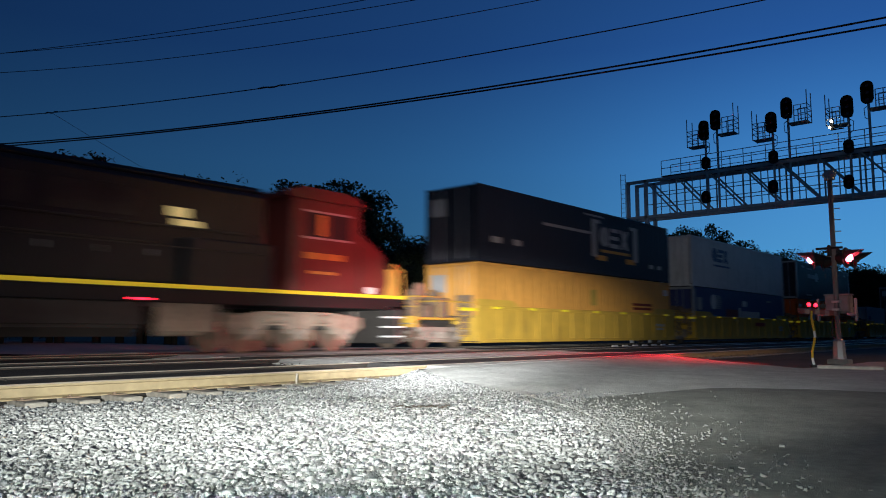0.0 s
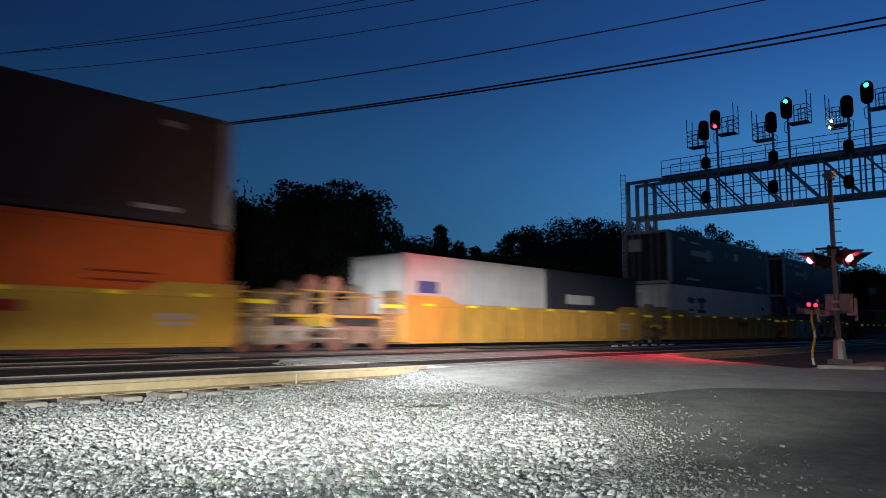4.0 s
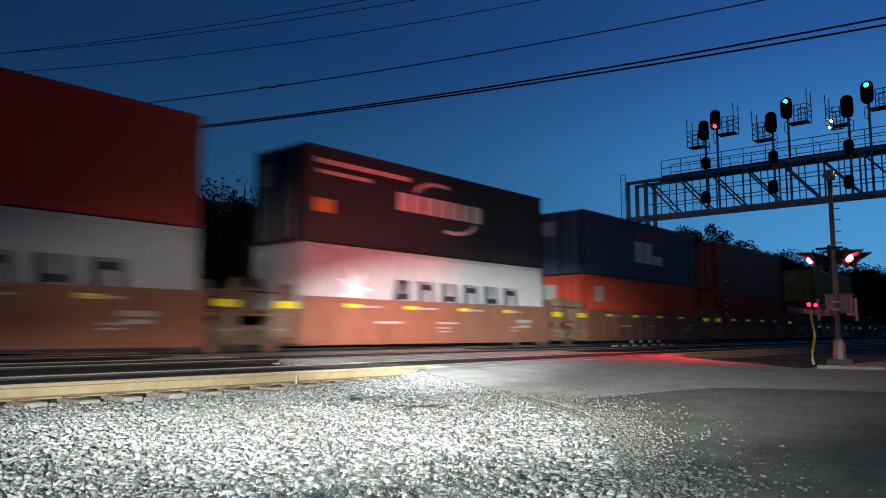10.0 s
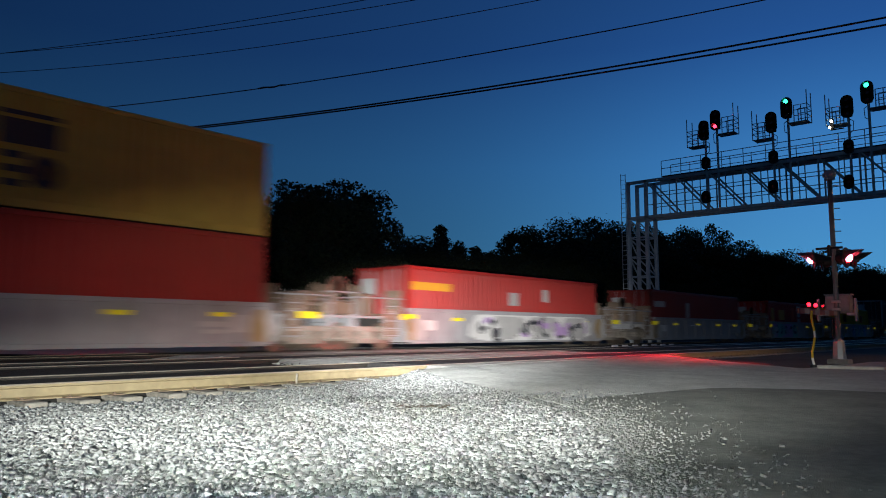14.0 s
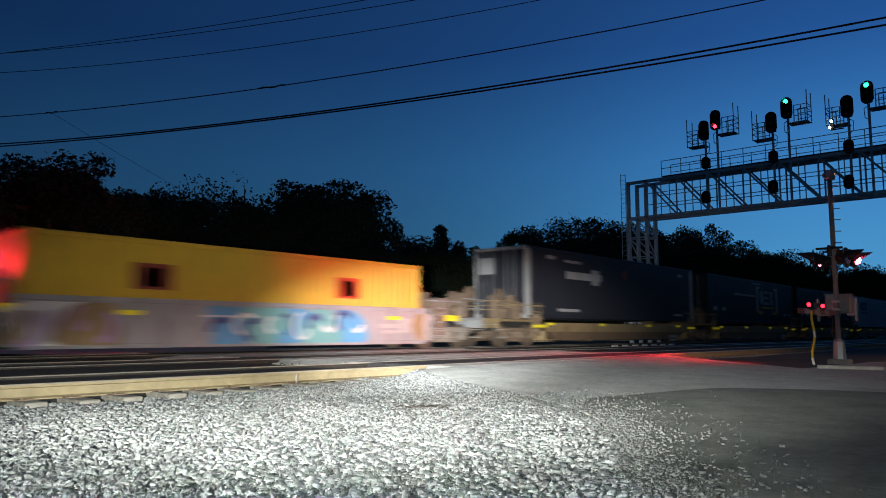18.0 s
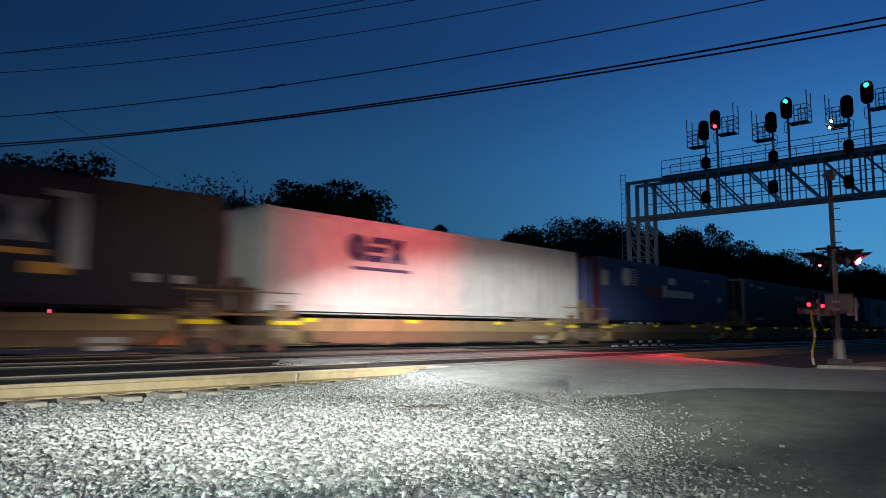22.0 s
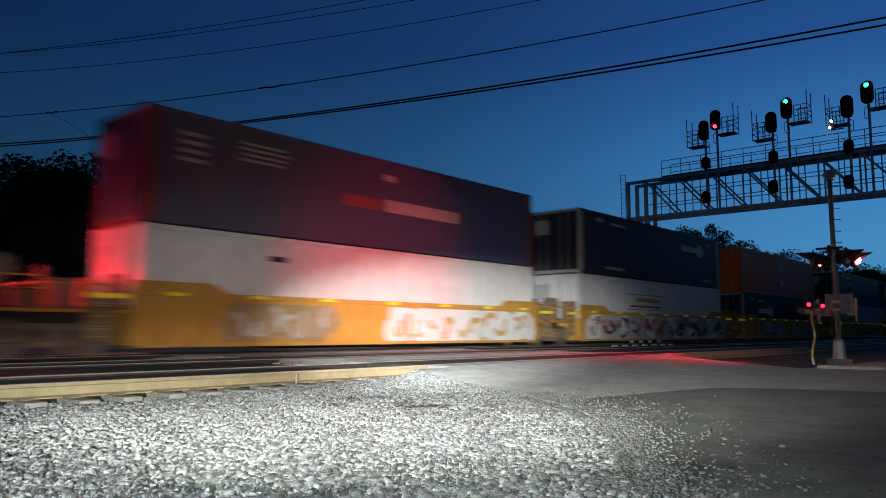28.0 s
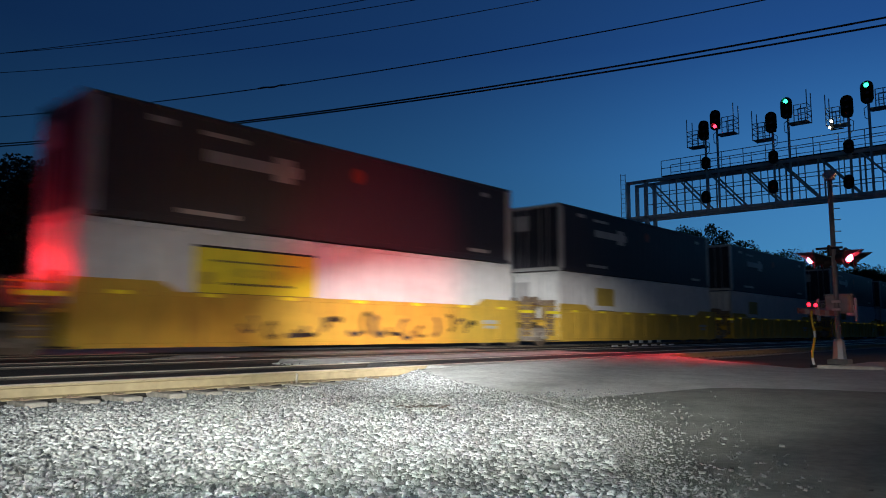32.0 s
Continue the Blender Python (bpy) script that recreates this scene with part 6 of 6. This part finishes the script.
for x in (-6.6, 6.9):
    loco_truck(x)
# skirts outside the torch beam get darker steel, their dimness put into colour
for x0, x1 in ((-10.8, -9.3), (-3.5, 2.3), (2.6, 4.2)):
    part("side_skirt", boxes((x0, -1.47, 0.72 if x1 < 0 or x0 < 0 else 0.55, x1, -1.40, 1.25), bevel=0.02), M_RUNNING if x0 > 0 else M_DARKSTEEL, lo)
for x0 in (2.75, 3.35):
    part("air_tank", rods(((x0, -1.2, 0.62), (x0 + 0.5, -1.2, 0.62), 0.17), seg=14), M_RUNNING, lo)
for i in range(9):
    part("hood_louvre", boxes((-9.4 + 0.46 * i, -1.495, 3.4, -9.05 + 0.46 * i, -1.482, 4.3)), M_BLACK, lo)
part("hood_pipe", rods(((-5.0, -1.0, 3.16), (5.6, -1.0, 3.16), 0.03), ((-5.0, -1.0, 2.72), (2.8, -1.0, 2.72), 0.025), seg=6), M_DARKSTEEL, lo)
part("cab_door", boxes((6.02, -1.02, 1.75, 6.06, -0.4, 3.9), bevel=0.01), M_BLACK, lo)
part("cab_grab", rods(((6.2, -1.53, 1.8), (6.2, -1.53, 3.1), 0.018), ((8.5, -1.53, 1.8), (8.5, -1.53, 3.1), 0.018), seg=6), M_DARKSTEEL, lo)
part("nose_light", boxes((10.0, -0.25, 2.55, 10.12, 0.25, 2.8), bevel=0.02), M_WHITE, lo)
part("anticlimber", boxes((10.85, -1.2, 1.2, 11.0, 1.2, 1.45), bevel=0.02), M_DARKSTEEL, lo)
for o in lo.children:
    if o.name.split(".")[0] in ("cab_side", "cab_roof", "cab_window", "painted_window_light", "cab_lettering", "nose", "step_light", "cab_grab", "cab_door", "nose_light"):
        o.location.x = 0.42
rides(lo, 6.0, Y_TRAIN, 0.04)


# ---- what moves ----
def motions():
    for ob, s0, y, z in MOVERS:
        walk(ob, [(t, pose(s0 - V_TRAIN * t, y, z)) for t in (0.0, 8.0, 16.0, 24.0, 32.0)])
    # the signals clear as the train runs past
    for ob, z in MOVERS_SIGNAL:
        walk(ob, [(0.0, pose(0.01, 0, z)), (2.6, pose(0.01, 0, z)), (2.667, pose(-0.055, 0, z)), (32.0, pose(-0.055, 0, z))])
    # crossing lamps flash in turn
    period, first = 1.235, 8.45 - 7 * 1.235
    for lamps, shift in ((FLASH_A, 0.0), (FLASH_B, 0.5)):
        rows = []
        k = -1
        while first + (k + shift) * period < 33:
            t0 = first + (k + shift) * period
            rows += [(t0, 0), (t0 + 0.034, 1), (t0 + period / 2, 1), (t0 + period / 2 + 0.034, 0)]
            k += 1
        state = lambda t: 1 if (t - first - shift * period) % period < period / 2 else 0
        rows = [(0.0, state(0.0))] + [r for r in rows if 0.02 < r[0] < 31.97] + [(32.0, state(32.0))]
        for ob, on, off in lamps:
            walk(ob, [(t, Matrix.Translation(on if s else off)) for t, s in rows])


motions()
